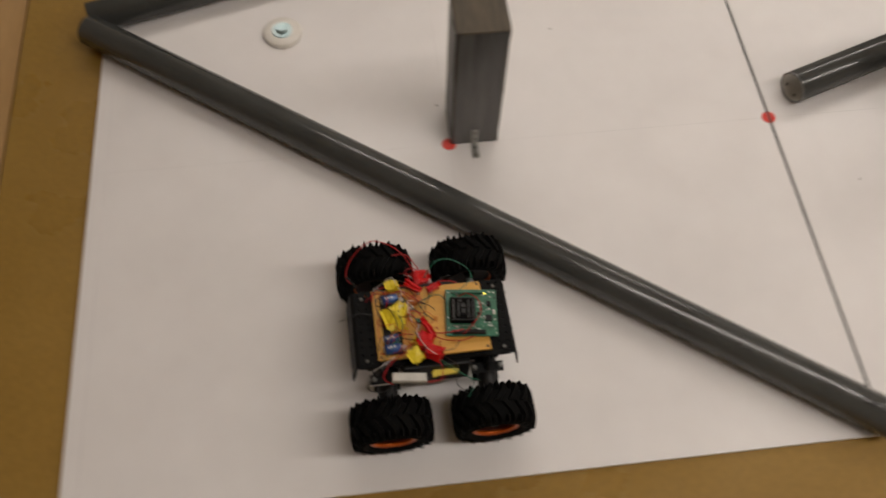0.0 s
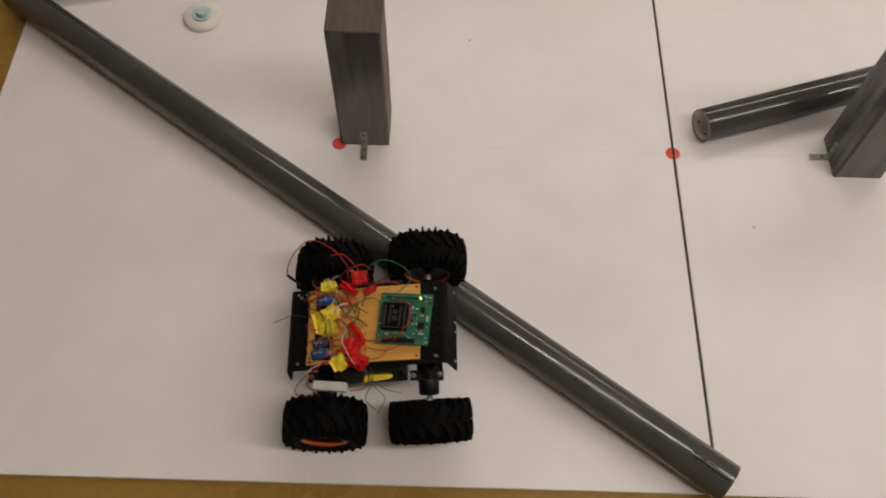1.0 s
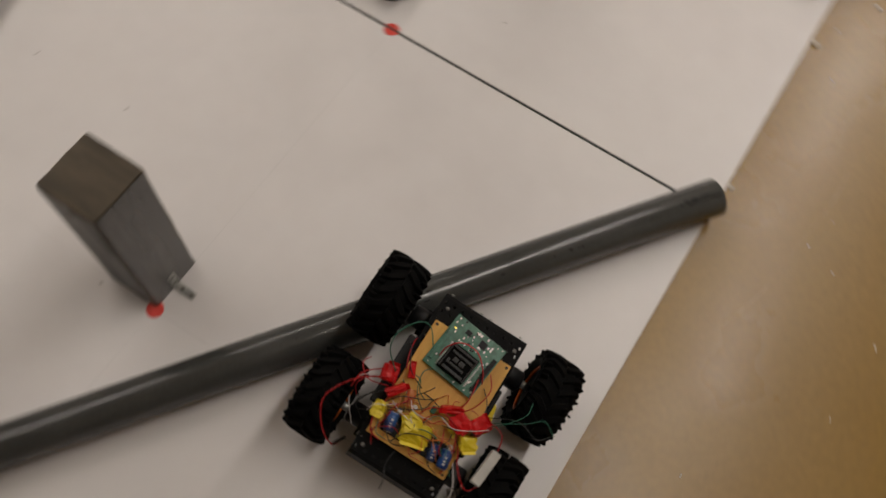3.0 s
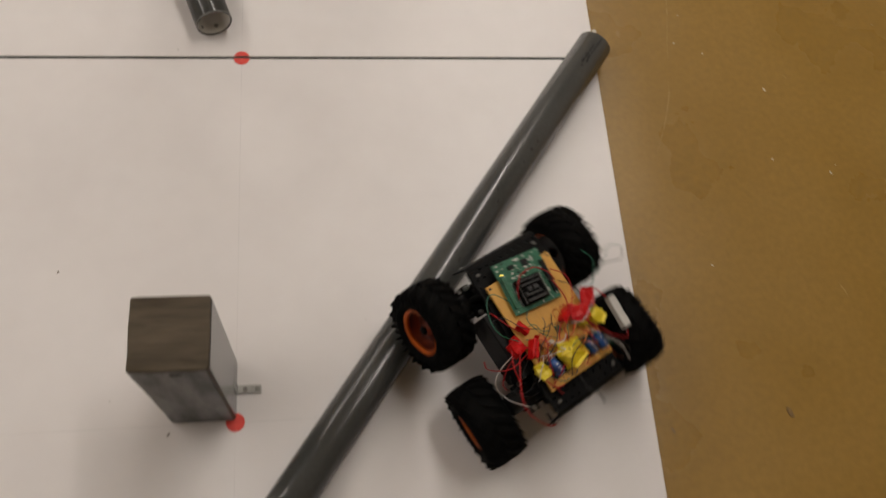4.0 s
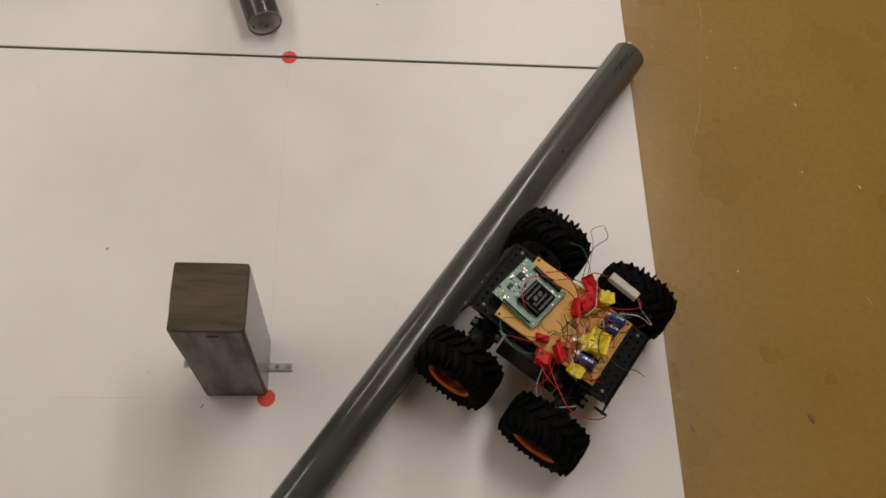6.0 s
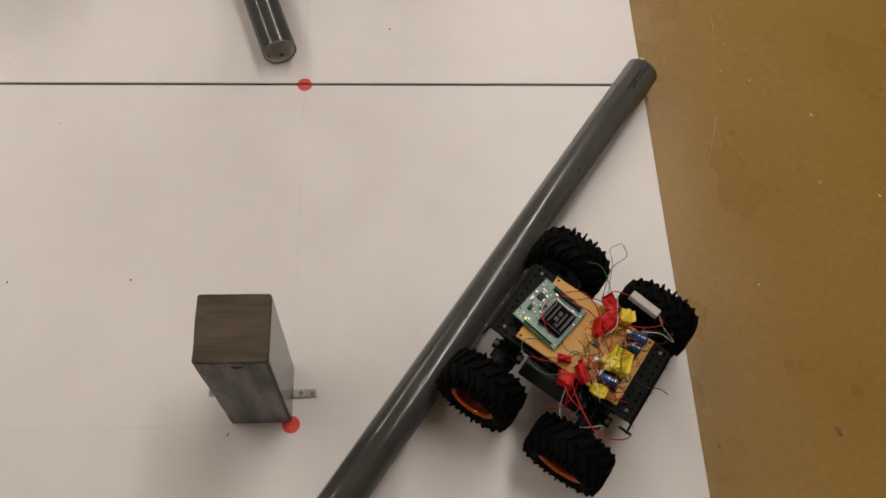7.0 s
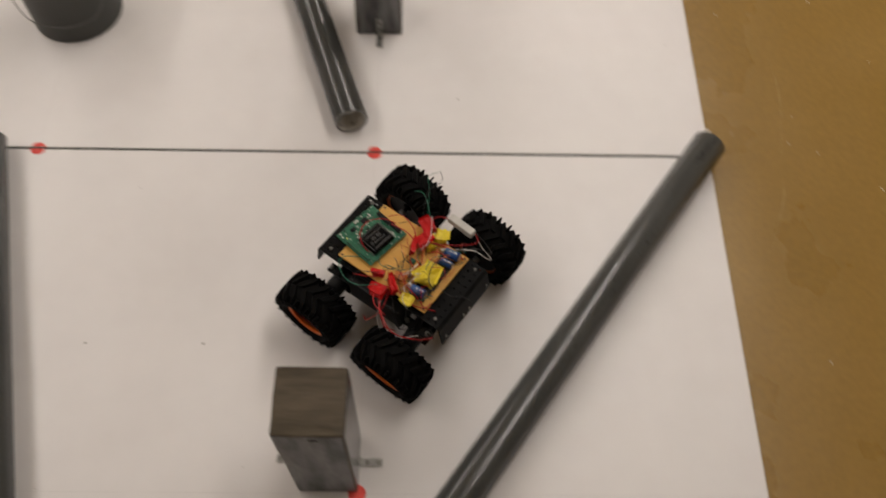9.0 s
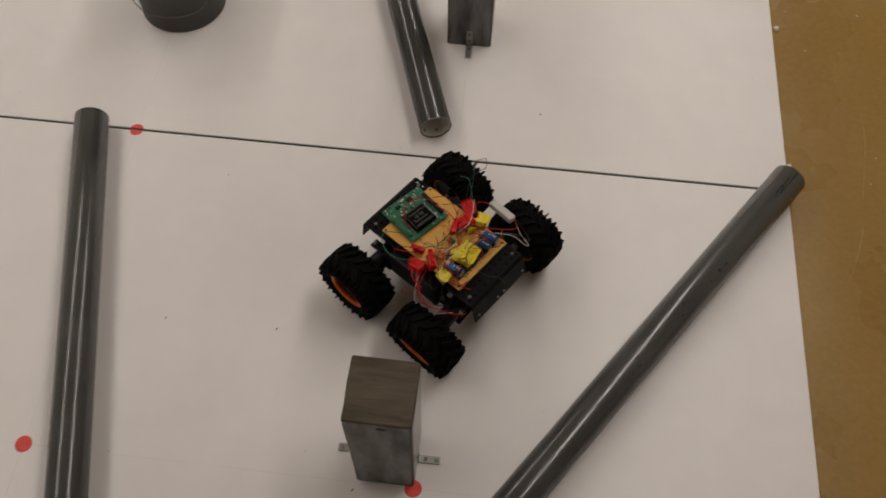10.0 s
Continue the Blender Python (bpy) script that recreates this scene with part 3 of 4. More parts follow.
def dark_disc_mesh():
    """A dark dished disc added to fill the wheel's inner side round the axle."""
    bm = bmesh.new()
    lathe(bm, [(0.0065, -0.0120), (0.0110, -0.0130), (0.0200, -0.0125), (0.0255, -0.0150), (0.0278, -0.0175)], 32, pose(0, 0, 0, -90, 0, 0), caps=False)
    return mesh_of("inner_cover", bm, BLACK_PLASTIC)


def nut_mesh():
    bm = bmesh.new()
    lathe(bm, [(0.005, 0.0125), (0.005, 0.016), (0.003, 0.017)], 6, pose(0, 0, 0, -90, 0, 0))
    # black colour stands for the shade deep in the hub
    return mesh_of("hub_nut", bm, BLACK_METAL)


def perforated(bm, x0, y0, x1, y1, nx, ny, z, thick, hole, solid=()):
    """A plate of nx by ny cells, each with a round hole through it."""
    sides = 8
    cx, cy = (x1 - x0) / nx, (y1 - y0) / ny
    grid = {}

    def corner(i, j, up):
        if (i, j, up) not in grid:
            grid[i, j, up] = bm.verts.new((x0 + i * cx, y0 + j * cy, z + up * thick))
        return grid[i, j, up]

    for i in range(nx):
        for j in range(ny):
            mx, my = x0 + (i + 0.5) * cx, y0 + (j + 0.5) * cy
            for up in (0, 1):
                ring = [corner(i + 1, j, up), corner(i + 1, j + 1, up), corner(i, j + 1, up), corner(i, j, up)]
                if (i, j) in solid:
                    bm.faces.new(ring if up else ring[::-1])
                    continue
                circle = [bm.verts.new((mx + hole * math.cos(math.pi * (k - 2) / 4 + math.pi / 8), my + hole * math.sin(math.pi * (k - 2) / 4 + math.pi / 8), z + up * thick)) for k in range(sides)]
                if up:
                    for k in range(sides):
                        bm.faces.new((below[k], below[(k + 1) % sides], circle[(k + 1) % sides], circle[k]))
                below = circle
                for q in range(4):
                    a, b = ring[q], ring[(q + 1) % 4]
                    c0, c1, c2 = circle[2 * q + 1], circle[(2 * q + 2) % 8], circle[(2 * q + 3) % 8]
                    bm.faces.new((a, c1, c0))
                    bm.faces.new((a, b, c1))
                    bm.faces.new((b, c2, c1))
    for i in range(nx):
        bm.faces.new((corner(i, 0, 0), corner(i + 1, 0, 0), corner(i + 1, 0, 1), corner(i, 0, 1)))
        bm.faces.new((corner(i, ny, 0), corner(i, ny, 1), corner(i + 1, ny, 1), corner(i + 1, ny, 0)))
    for j in range(ny):
        bm.faces.new((corner(0, j, 0), corner(0, j, 1), corner(0, j + 1, 1), corner(0, j + 1, 0)))
        bm.faces.new((corner(nx, j, 0), corner(nx, j + 1, 0), corner(nx, j + 1, 1), corner(nx, j, 1)))


robot = holder("robot_truck", "four-wheeled black robot truck with open electronics and tangled wires", "robot")
arms, wheels = {}, {}


def chassis():
    bm = bmesh.new()
    perforated(bm, -0.092, -0.0505, 0.092, 0.0505, 18, 10, TOP - 0.002, 0.002, 0.0019)
    plate = part("chassis_plate", bm, BLACK_METAL, robot, "black perforated metal top plate")
    for x in (-0.0825, 0.0818):
        for y in (-0.0425, 0.0408):
            bm = bmesh.new()
            lathe(bm, [(0.0022, 0), (0.0021, 0.0010), (0.0012, 0.0014)], 10, pose(x, y, TOP + 0.0002))
            part("screw", bm, DULL_SCREW, plate)
    for s in (-1, 1):
        # the ends of the plate are bent down and slightly outwards
        bm = bmesh.new()
        rows = []
        for dx, dz in ((0, 0), (0.004, -0.003), (0.0095, -0.034), (0.0075, -0.0345), (0.002, -0.004), (-0.001, -0.002)):
            rows.append([bm.verts.new((s * (0.092 + dx), y, TOP + dz)) for y in (-0.0505, 0.0505)])
        for a, b in zip(rows, rows[1:] + rows[:1]):
            bm.faces.new((a[0], a[1], b[1], b[0]))
        bm.faces.new([r[0] for r in rows])
        bm.faces.new([r[1] for r in rows][::-1])
        end = part("end_flange", bm, BLACK_METAL, robot, "black bent-down end of the chassis plate")
        for y in (-0.043, -0.006, 0.006, 0.043):
            bm = bmesh.new()
            lathe(bm, [(0.002, 0), (0.0016, 0.0012)], 8, pose(s * 0.1005, y, TOP - 0.022 - 0.004 * (abs(y) < 0.01), 0, 80 * s, 0))
            part("screw", bm, STEEL, end)
    # the body tub under the plate
    bm = bmesh.new()
    box(bm, -0.083, -0.030, 0.034, 0.083, 0.030, TOP - 0.003)
    bevel(bm, 0.003, 2)
    part("body_tub", bm, BLACK_METAL, robot, "black metal body under the plate")
    # black sheet added below the plate, so no bright board shows through its holes
    bm = bmesh.new()
    box(bm, -0.0915, -0.046, TOP - 0.016, 0.0915, 0.046, TOP - 0.006)
    bevel(bm, 0.001, 1)
    part("battery_tray", bm, BLACK_PLASTIC, robot, "black backing added under the plate so that its holes look dark")
    for y in (-0.041, 0.041):
        bm = bmesh.new()
        box(bm, -0.041, y - 0.014, 0.044, 0.040, y + 0.019 if y > 0 else y + 0.014, 0.086)
        bevel(bm, 0.002, 2)
        part("battery_pack", bm, BLACK_PLASTIC, robot, "black battery pack on the side of the body")


def suspension():
    tyre, rim, hub, nut, dark_disc, lip = tyre_mesh(), rim_mesh(), hub_mesh(), nut_mesh(), dark_disc_mesh(), inner_lip_mesh()
    for key, x, side in WHEELS:
        bm = bmesh.new()
        lathe(bm, [(0.0125, 0.002), (0.0125, 0.040), (0.010, 0.042), (0.0028, 0.0425), (0.0028, 0.062)], 20, pose(0, 0, 0, -90 * side, 0, 0))
        box(bm, -0.016, min(side * 0.0, side * 0.026), -0.014, 0.016, max(side * 0.0, side * 0.026), -0.011)
        box(bm, -0.020, min(side * 0.012, side * 0.024), 0.010, 0.020, max(side * 0.012, side * 0.024), 0.013)
        arm = part("suspension_arm", bm, BLACK_PLASTIC, robot, "black gear motor on a swinging arm")
        for bx in (-0.016, 0.016):
            bm = bmesh.new()
            lathe(bm, [(0.0032, 0.0), (0.0032, 0.003), (0.0022, 0.0045)], 10, pose(bx, side * 0.018, 0.013))
            part("bolt", bm, STEEL, arm)
        bm = bmesh.new()
        lathe(bm, [(0.003, 0.0435), (0.0045, 0.044), (0.0045, 0.052), (0.003, 0.0525)], 6, pose(0, 0, 0, -90 * side, 0, 0))
        part("axle_hub", bm, STEEL, arm, "shiny steel hub adapter")
        # damper from the body to the arm
        bm = bmesh.new()
        tube(bm, [(0.0, side * 0.004, 0.030), (0.0, side * 0.014, 0.018), (0, side * 0.022, 0.008)], 0.0042, 10)
        part("damper", bm, BLACK_METAL, arm)
        arms[key] = arm
        wheel = new("wheel", rim)
        wheel.parent = robot
        tagged(wheel, "orange wheel rim")
        for name, data, label in (("tyre", tyre, "chunky black off-road tyre"), ("hub_disc", hub, "recessed orange hub with its shade put into the colour"), ("inner_cover", dark_disc, ""), ("inner_rim", lip, ""), ("hub_nut", nut, "")):
            ob = new(name, data)
            ob.parent = wheel
            tagged(ob, label)
        wheels[key] = wheel


WOOD_Z = TOP + 0.0083


def slab(x0, y0, z0, x1, y1, z1, edge=0.0005, m=None):
    bm = bmesh.new()
    box(bm, x0, y0, z0, x1, y1, z1, m)
    bevel(bm, edge, 1)
    return bm


def electronics():
    board = part("wood_board", slab(-0.0695, -0.0472, WOOD_Z - 0.003, 0.0648, 0.0455, WOOD_Z), PLYWOOD, robot, "pale wooden mounting board")
    for x in (-0.0655, 0.0610):
        for y in (-0.0435, 0.0418):
            bm = bmesh.new()
            lathe(bm, [(0.0017, 0), (0.0015, 0.0004)], 10, pose(x, y, WOOD_Z + 0.0001))
            part("screw_hole", bm, HOLE, board)
            bm = bmesh.new()
            lathe(bm, [(0.0025, TOP), (0.0025, WOOD_Z - 0.003)], 8, pose(x, y, 0))
            part("spacer", bm, BLACK_PLASTIC, board)
    # green circuit board with a dark chip socket, raised on the wood
    z = WOOD_Z + 0.004
    turn = pose(0.0475, 0.0005, 0, 0, 0, -7)
    pcb = part("circuit_board", slab(-0.031, -0.0315, z, 0.031, 0.0315, z + 0.0016, m=turn), PCB, robot, "green circuit board")
    rng = random.Random(11)
    bm = bmesh.new()
    box(bm, -0.0255, -0.0155, z + 0.0017, 0.0045, 0.0175, z + 0.0085, turn)
    bevel(bm, 0.0007, 1)
    socket = part("chip_socket", bm, RUBBER, pcb, "black square chip socket")
    for x0, y0, x1, y1, h in ((-0.0235, -0.012, -0.0205, 0.013, 0.0022), (-0.017, -0.009, -0.0145, 0.0085, 0.002), (-0.017, 0.0095, -0.012, 0.0125, 0.0026), (-0.0125, -0.006, -0.0075, 0.000, 0.0024), (-0.0125, 0.002, -0.0075, 0.0075, 0.0024), (-0.005, -0.012, -0.0025, 0.013, 0.0018), (0.0005, -0.013, 0.0028, 0.0145, 0.0022), (-0.0245, -0.0145, 0.0035, -0.0132, 0.0014), (-0.0245, 0.0152, 0.0035, 0.0165, 0.0014)):
        part("socket_rib", slab(x0, y0, z + 0.0084, x1, y1, z + 0.0084 + h, 0.0003, turn), SOCKET_GREY, socket)
    for y in (-0.0275, 0.027):
        part("pin_header", slab(-0.024, y - 0.0022, z + 0.0017, 0.016, y + 0.0022, z + 0.0058, 0.0003, turn), BLACK_PLASTIC if y < 0 else PCB, pcb)
    for k in range(64):
        x, y = rng.uniform(-0.029, 0.029), rng.uniform(-0.029, 0.029)
        if -0.028 < x < 0.007 and -0.0185 < y < 0.0205:
            x = rng.uniform(0.0085, 0.029)
        s = rng.uniform(0.0006, 0.0014)
        mat = rng.choice((SOLDER, SOLDER, BLACK_PLASTIC, LINING, WHITE_PLASTIC))
        part("component", slab(x - s, y - s * 0.7, z + 0.0017, x + s, y + s * 0.7, z + 0.0017 + s, 0.0002, turn), mat, pcb)
    part("connector", slab(0.0165, -0.012, z + 0.0017, 0.0245, -0.004, z + 0.0036, 0.0003, turn), BLACK_PLASTIC, pcb)
    part("connector", slab(0.019, 0.008, z + 0.0017, 0.0235, 0.0145, z + 0.0045, 0.0003, turn), BLACK_PLASTIC, pcb)
    part("connector", slab(-0.006, -0.029, z + 0.0017, 0.007, -0.0245, z + 0.0065, 0.0003, turn), BLACK_PLASTIC, pcb)
    bm = bmesh.new()
    lathe(bm, [(0.0011, 0), (0.0011, 0.0014), (0.0006, 0.002)], 10, turn @ pose(0.0165, 0.0255, z + 0.0017))
    part("led", bm, YELLOW_LED, pcb, "small lit yellow lamp")
    # blue capacitors with bright tops, lying across the rear of the wood
    for x, y, fat, long in ((-0.0485, 0.0290, 1.12, 1.15), (-0.0520, -0.0232, 0.9, 1.0), (-0.0515, -0.0365, 1.14, 1.15)):
        bm = bmesh.new()
        lathe(bm, [(fat * q, long * h) for q, h in ((0.0045, -0.008), (0.0052, -0.0072), (0.0052, 0.0045), (0.0047, 0.0055), (0.0052, 0.0065), (0.0052, 0.008), (0.0046, 0.0086))], 24, pose(x, y, WOOD_Z + 0.0056 * fat, 0, 90, 8))
        cap = part("capacitor", bm, BLUE_CAP, robot, "blue electrolytic capacitor")
        for s in (-1, 1):
            bm = bmesh.new()
            lathe(bm, [(0.0042 * fat, 0), (0.0040 * fat, 0.0004)], 16, pose(x + s * long * 0.0087 * math.cos(radians(8)), y + s * long * 0.0087 * math.sin(radians(8)), WOOD_Z + 0.0056 * fat, 0, 90 * s, 8))
            part("end_cap", bm, SOLDER, cap)
        for dx, w in ((-0.006, 0.0022), (-0.0025, 0.0014), (0.001, 0.0022)):
            part("stripe", slab(dx, -0.0016, 0, dx + w, 0.0008, 0.0004, 0.0001, pose(x, y, WOOD_Z + 0.0106 * fat + 0.0002, 0, 0, 8)), SOLDER, cap)
    # driver board under the capacitors
    part("driver_board", slab(-0.0605, -0.0425, WOOD_Z + 0.0004, -0.0385, 0.0365, WOOD_Z + 0.0014), BLACK_PLASTIC, robot, "dark motor driver board")
    # tape wraps: a creased packet with a folded-over tab
    def wrap(name, mat, label, x, y, z0, sx, sy, sz, turn_deg, seed, tilt=0, crumple=0.12, tab=True):
        r2 = random.Random(seed)
        m = pose(x, y, z0, tilt, r2.uniform(-14, 14), turn_deg)
        bm = bmesh.new()
        made = box(bm, -sx, -sy, 0, sx, sy, sz)
        bmesh.ops.subdivide_edges(bm, edges=bm.edges[:], cuts=3, use_grid_fill=True)
        for v in bm.verts:
            p = Vector((v.co.x / sx, v.co.y / sy, v.co.z / sz))
            k = noise.noise_vector(p * 1.7 + Vector((seed * 3.1, seed, 0)))
            v.co += Vector((k.x * sx, k.y * sy, k.z * sz)) * crumple * 2
            pinch = 1 - 0.25 * max(0, p.x) * (seed % 3 == 0)
            v.co.y *= pinch
        if tab:
            # the free end of the tape, bent up at its tip
            side, reach, half = r2.choice((-1, 1)), sx * r2.uniform(0.5, 0.9), sy * r2.uniform(0.7, 1.0)
            rows = [[bm.verts.new((side * (sx * 0.7 + reach * q), e * half, sz * (0.75 + lift + th))) for e in (-1, 1) for th in (0, 0.07)] for q, lift in ((0, 0.2), (0.5, 0.12), (1.0, 0.38))]
            for p, q in zip(rows, rows[1:]):
                for i, j in ((0, 1), (1, 3), (3, 2), (2, 0)):
                    bm.faces.new((p[i], p[j], q[j], q[i]))
            bm.faces.new((rows[0][0], rows[0][1], rows[0][3], rows[0][2]))
            bm.faces.new((rows[2][0], rows[2][2], rows[2][3], rows[2][1]))
        bmesh.ops.recalc_face_normals(bm, faces=bm.faces[:])
        bmesh.ops.transform(bm, matrix=m, verts=bm.verts[:])
        return part(name, bm, mat, robot, label)

    yellow, red = "wire joint wrapped in yellow tape", "connector wrapped in red tape"
    coil = "coil wrapped in crumpled yellow tape"
    w = WOOD_Z
    wrap("coil", YELLOW_TAPE, coil, -0.045, 0.003, w + 0.001, 0.0095, 0.0150, 0.0115, 14, 1, 4, 0.17)
    wrap("coil", YELLOW_TAPE, coil, -0.038, 0.009, w + 0.002, 0.0080, 0.0085, 0.0120, 52, 15, -8, 0.18, False)
    wrap("taped_joint", YELLOW_TAPE, yellow, -0.042, 0.0455, w + 0.003, 0.0072, 0.0068, 0.008, 8, 3, -12, 0.14)
    wrap("taped_joint", YELLOW_TAPE, yellow, -0.0255, -0.0475, w + 0.004, 0.0070, 0.0085, 0.0085, 30, 4, 10, 0.16)
    wrap("taped_joint", YELLOW_TAPE, yellow, -0.0215, -0.0300, w + 0.002, 0.0055, 0.0050, 0.0075, -20, 16, 5, 0.26)
    wrap("taped_joint", YELLOW_TAPE, yellow, 0.0090, -0.0555, 0.071, 0.0150, 0.0050, 0.0050, 6, 5, 12, 0.15, False)
    wrap("taped_connector", RED_TAPE, red, -0.0050, -0.0160, w + 0.003, 0.0110, 0.0034, 0.0110, -62, 6, 14)
    wrap("taped_connector", RED_TAPE, red, -0.0120, -0.0340, w + 0.004, 0.0080, 0.0100, 0.0100, -18, 7, -14)
    wrap("taped_connector", RED_TAPE, red, -0.0050, -0.0515, w + 0.006, 0.0095, 0.0075, 0.0110, -30, 8, -20)
    wrap("taped_connector", RED_TAPE, red, -0.0180, 0.0425, w + 0.004, 0.0105, 0.0040, 0.0105, -38, 9, 12)
    wrap("taped_connector", RED_TAPE, red, -0.0085, 0.0570, w + 0.001, 0.0085, 0.0085, 0.0085, 12, 10, 14)
    wrap("taped_connector", RED_TAPE, red, 0.0055, 0.0385, w + 0.004, 0.0072, 0.0034, 0.0070, 24, 11, 5)
    wrap("relay", ORANGE_PART, "orange-brown electronic component", -0.0170, 0.0255, w + 0.001, 0.0075, 0.0050, 0.0070, 10, 12, 0, 0.08, False)
    # light grey block on the side, held by wires
    bm = slab(-0.0195, -0.0052, -0.0045, 0.0195, 0.0052, 0.0045, 0.001, pose(-0.0370, -0.0763, 0.1100, 4, 3, -6))
    part("grey_block", bm, GREY_BLOCK, robot, "light grey plastic block hanging on wires")
    for x, y in ((-0.024, 0.016), (-0.0345, 0.0275), (-0.0385, -0.0355)):
        bm = bmesh.new()
        lathe(bm, [(0.003, 0), (0.003, 0.006), (0.0022, 0.0068)], 14, pose(x, y, WOOD_Z))
        part("small_capacitor", bm, SOLDER, robot, "bright tin component")
    part("small_chip", slab(-0.0195, -0.0045, WOOD_Z, -0.0115, 0.0010, WOOD_Z + 0.0045), PCB, robot, "small green board")
    return pcb


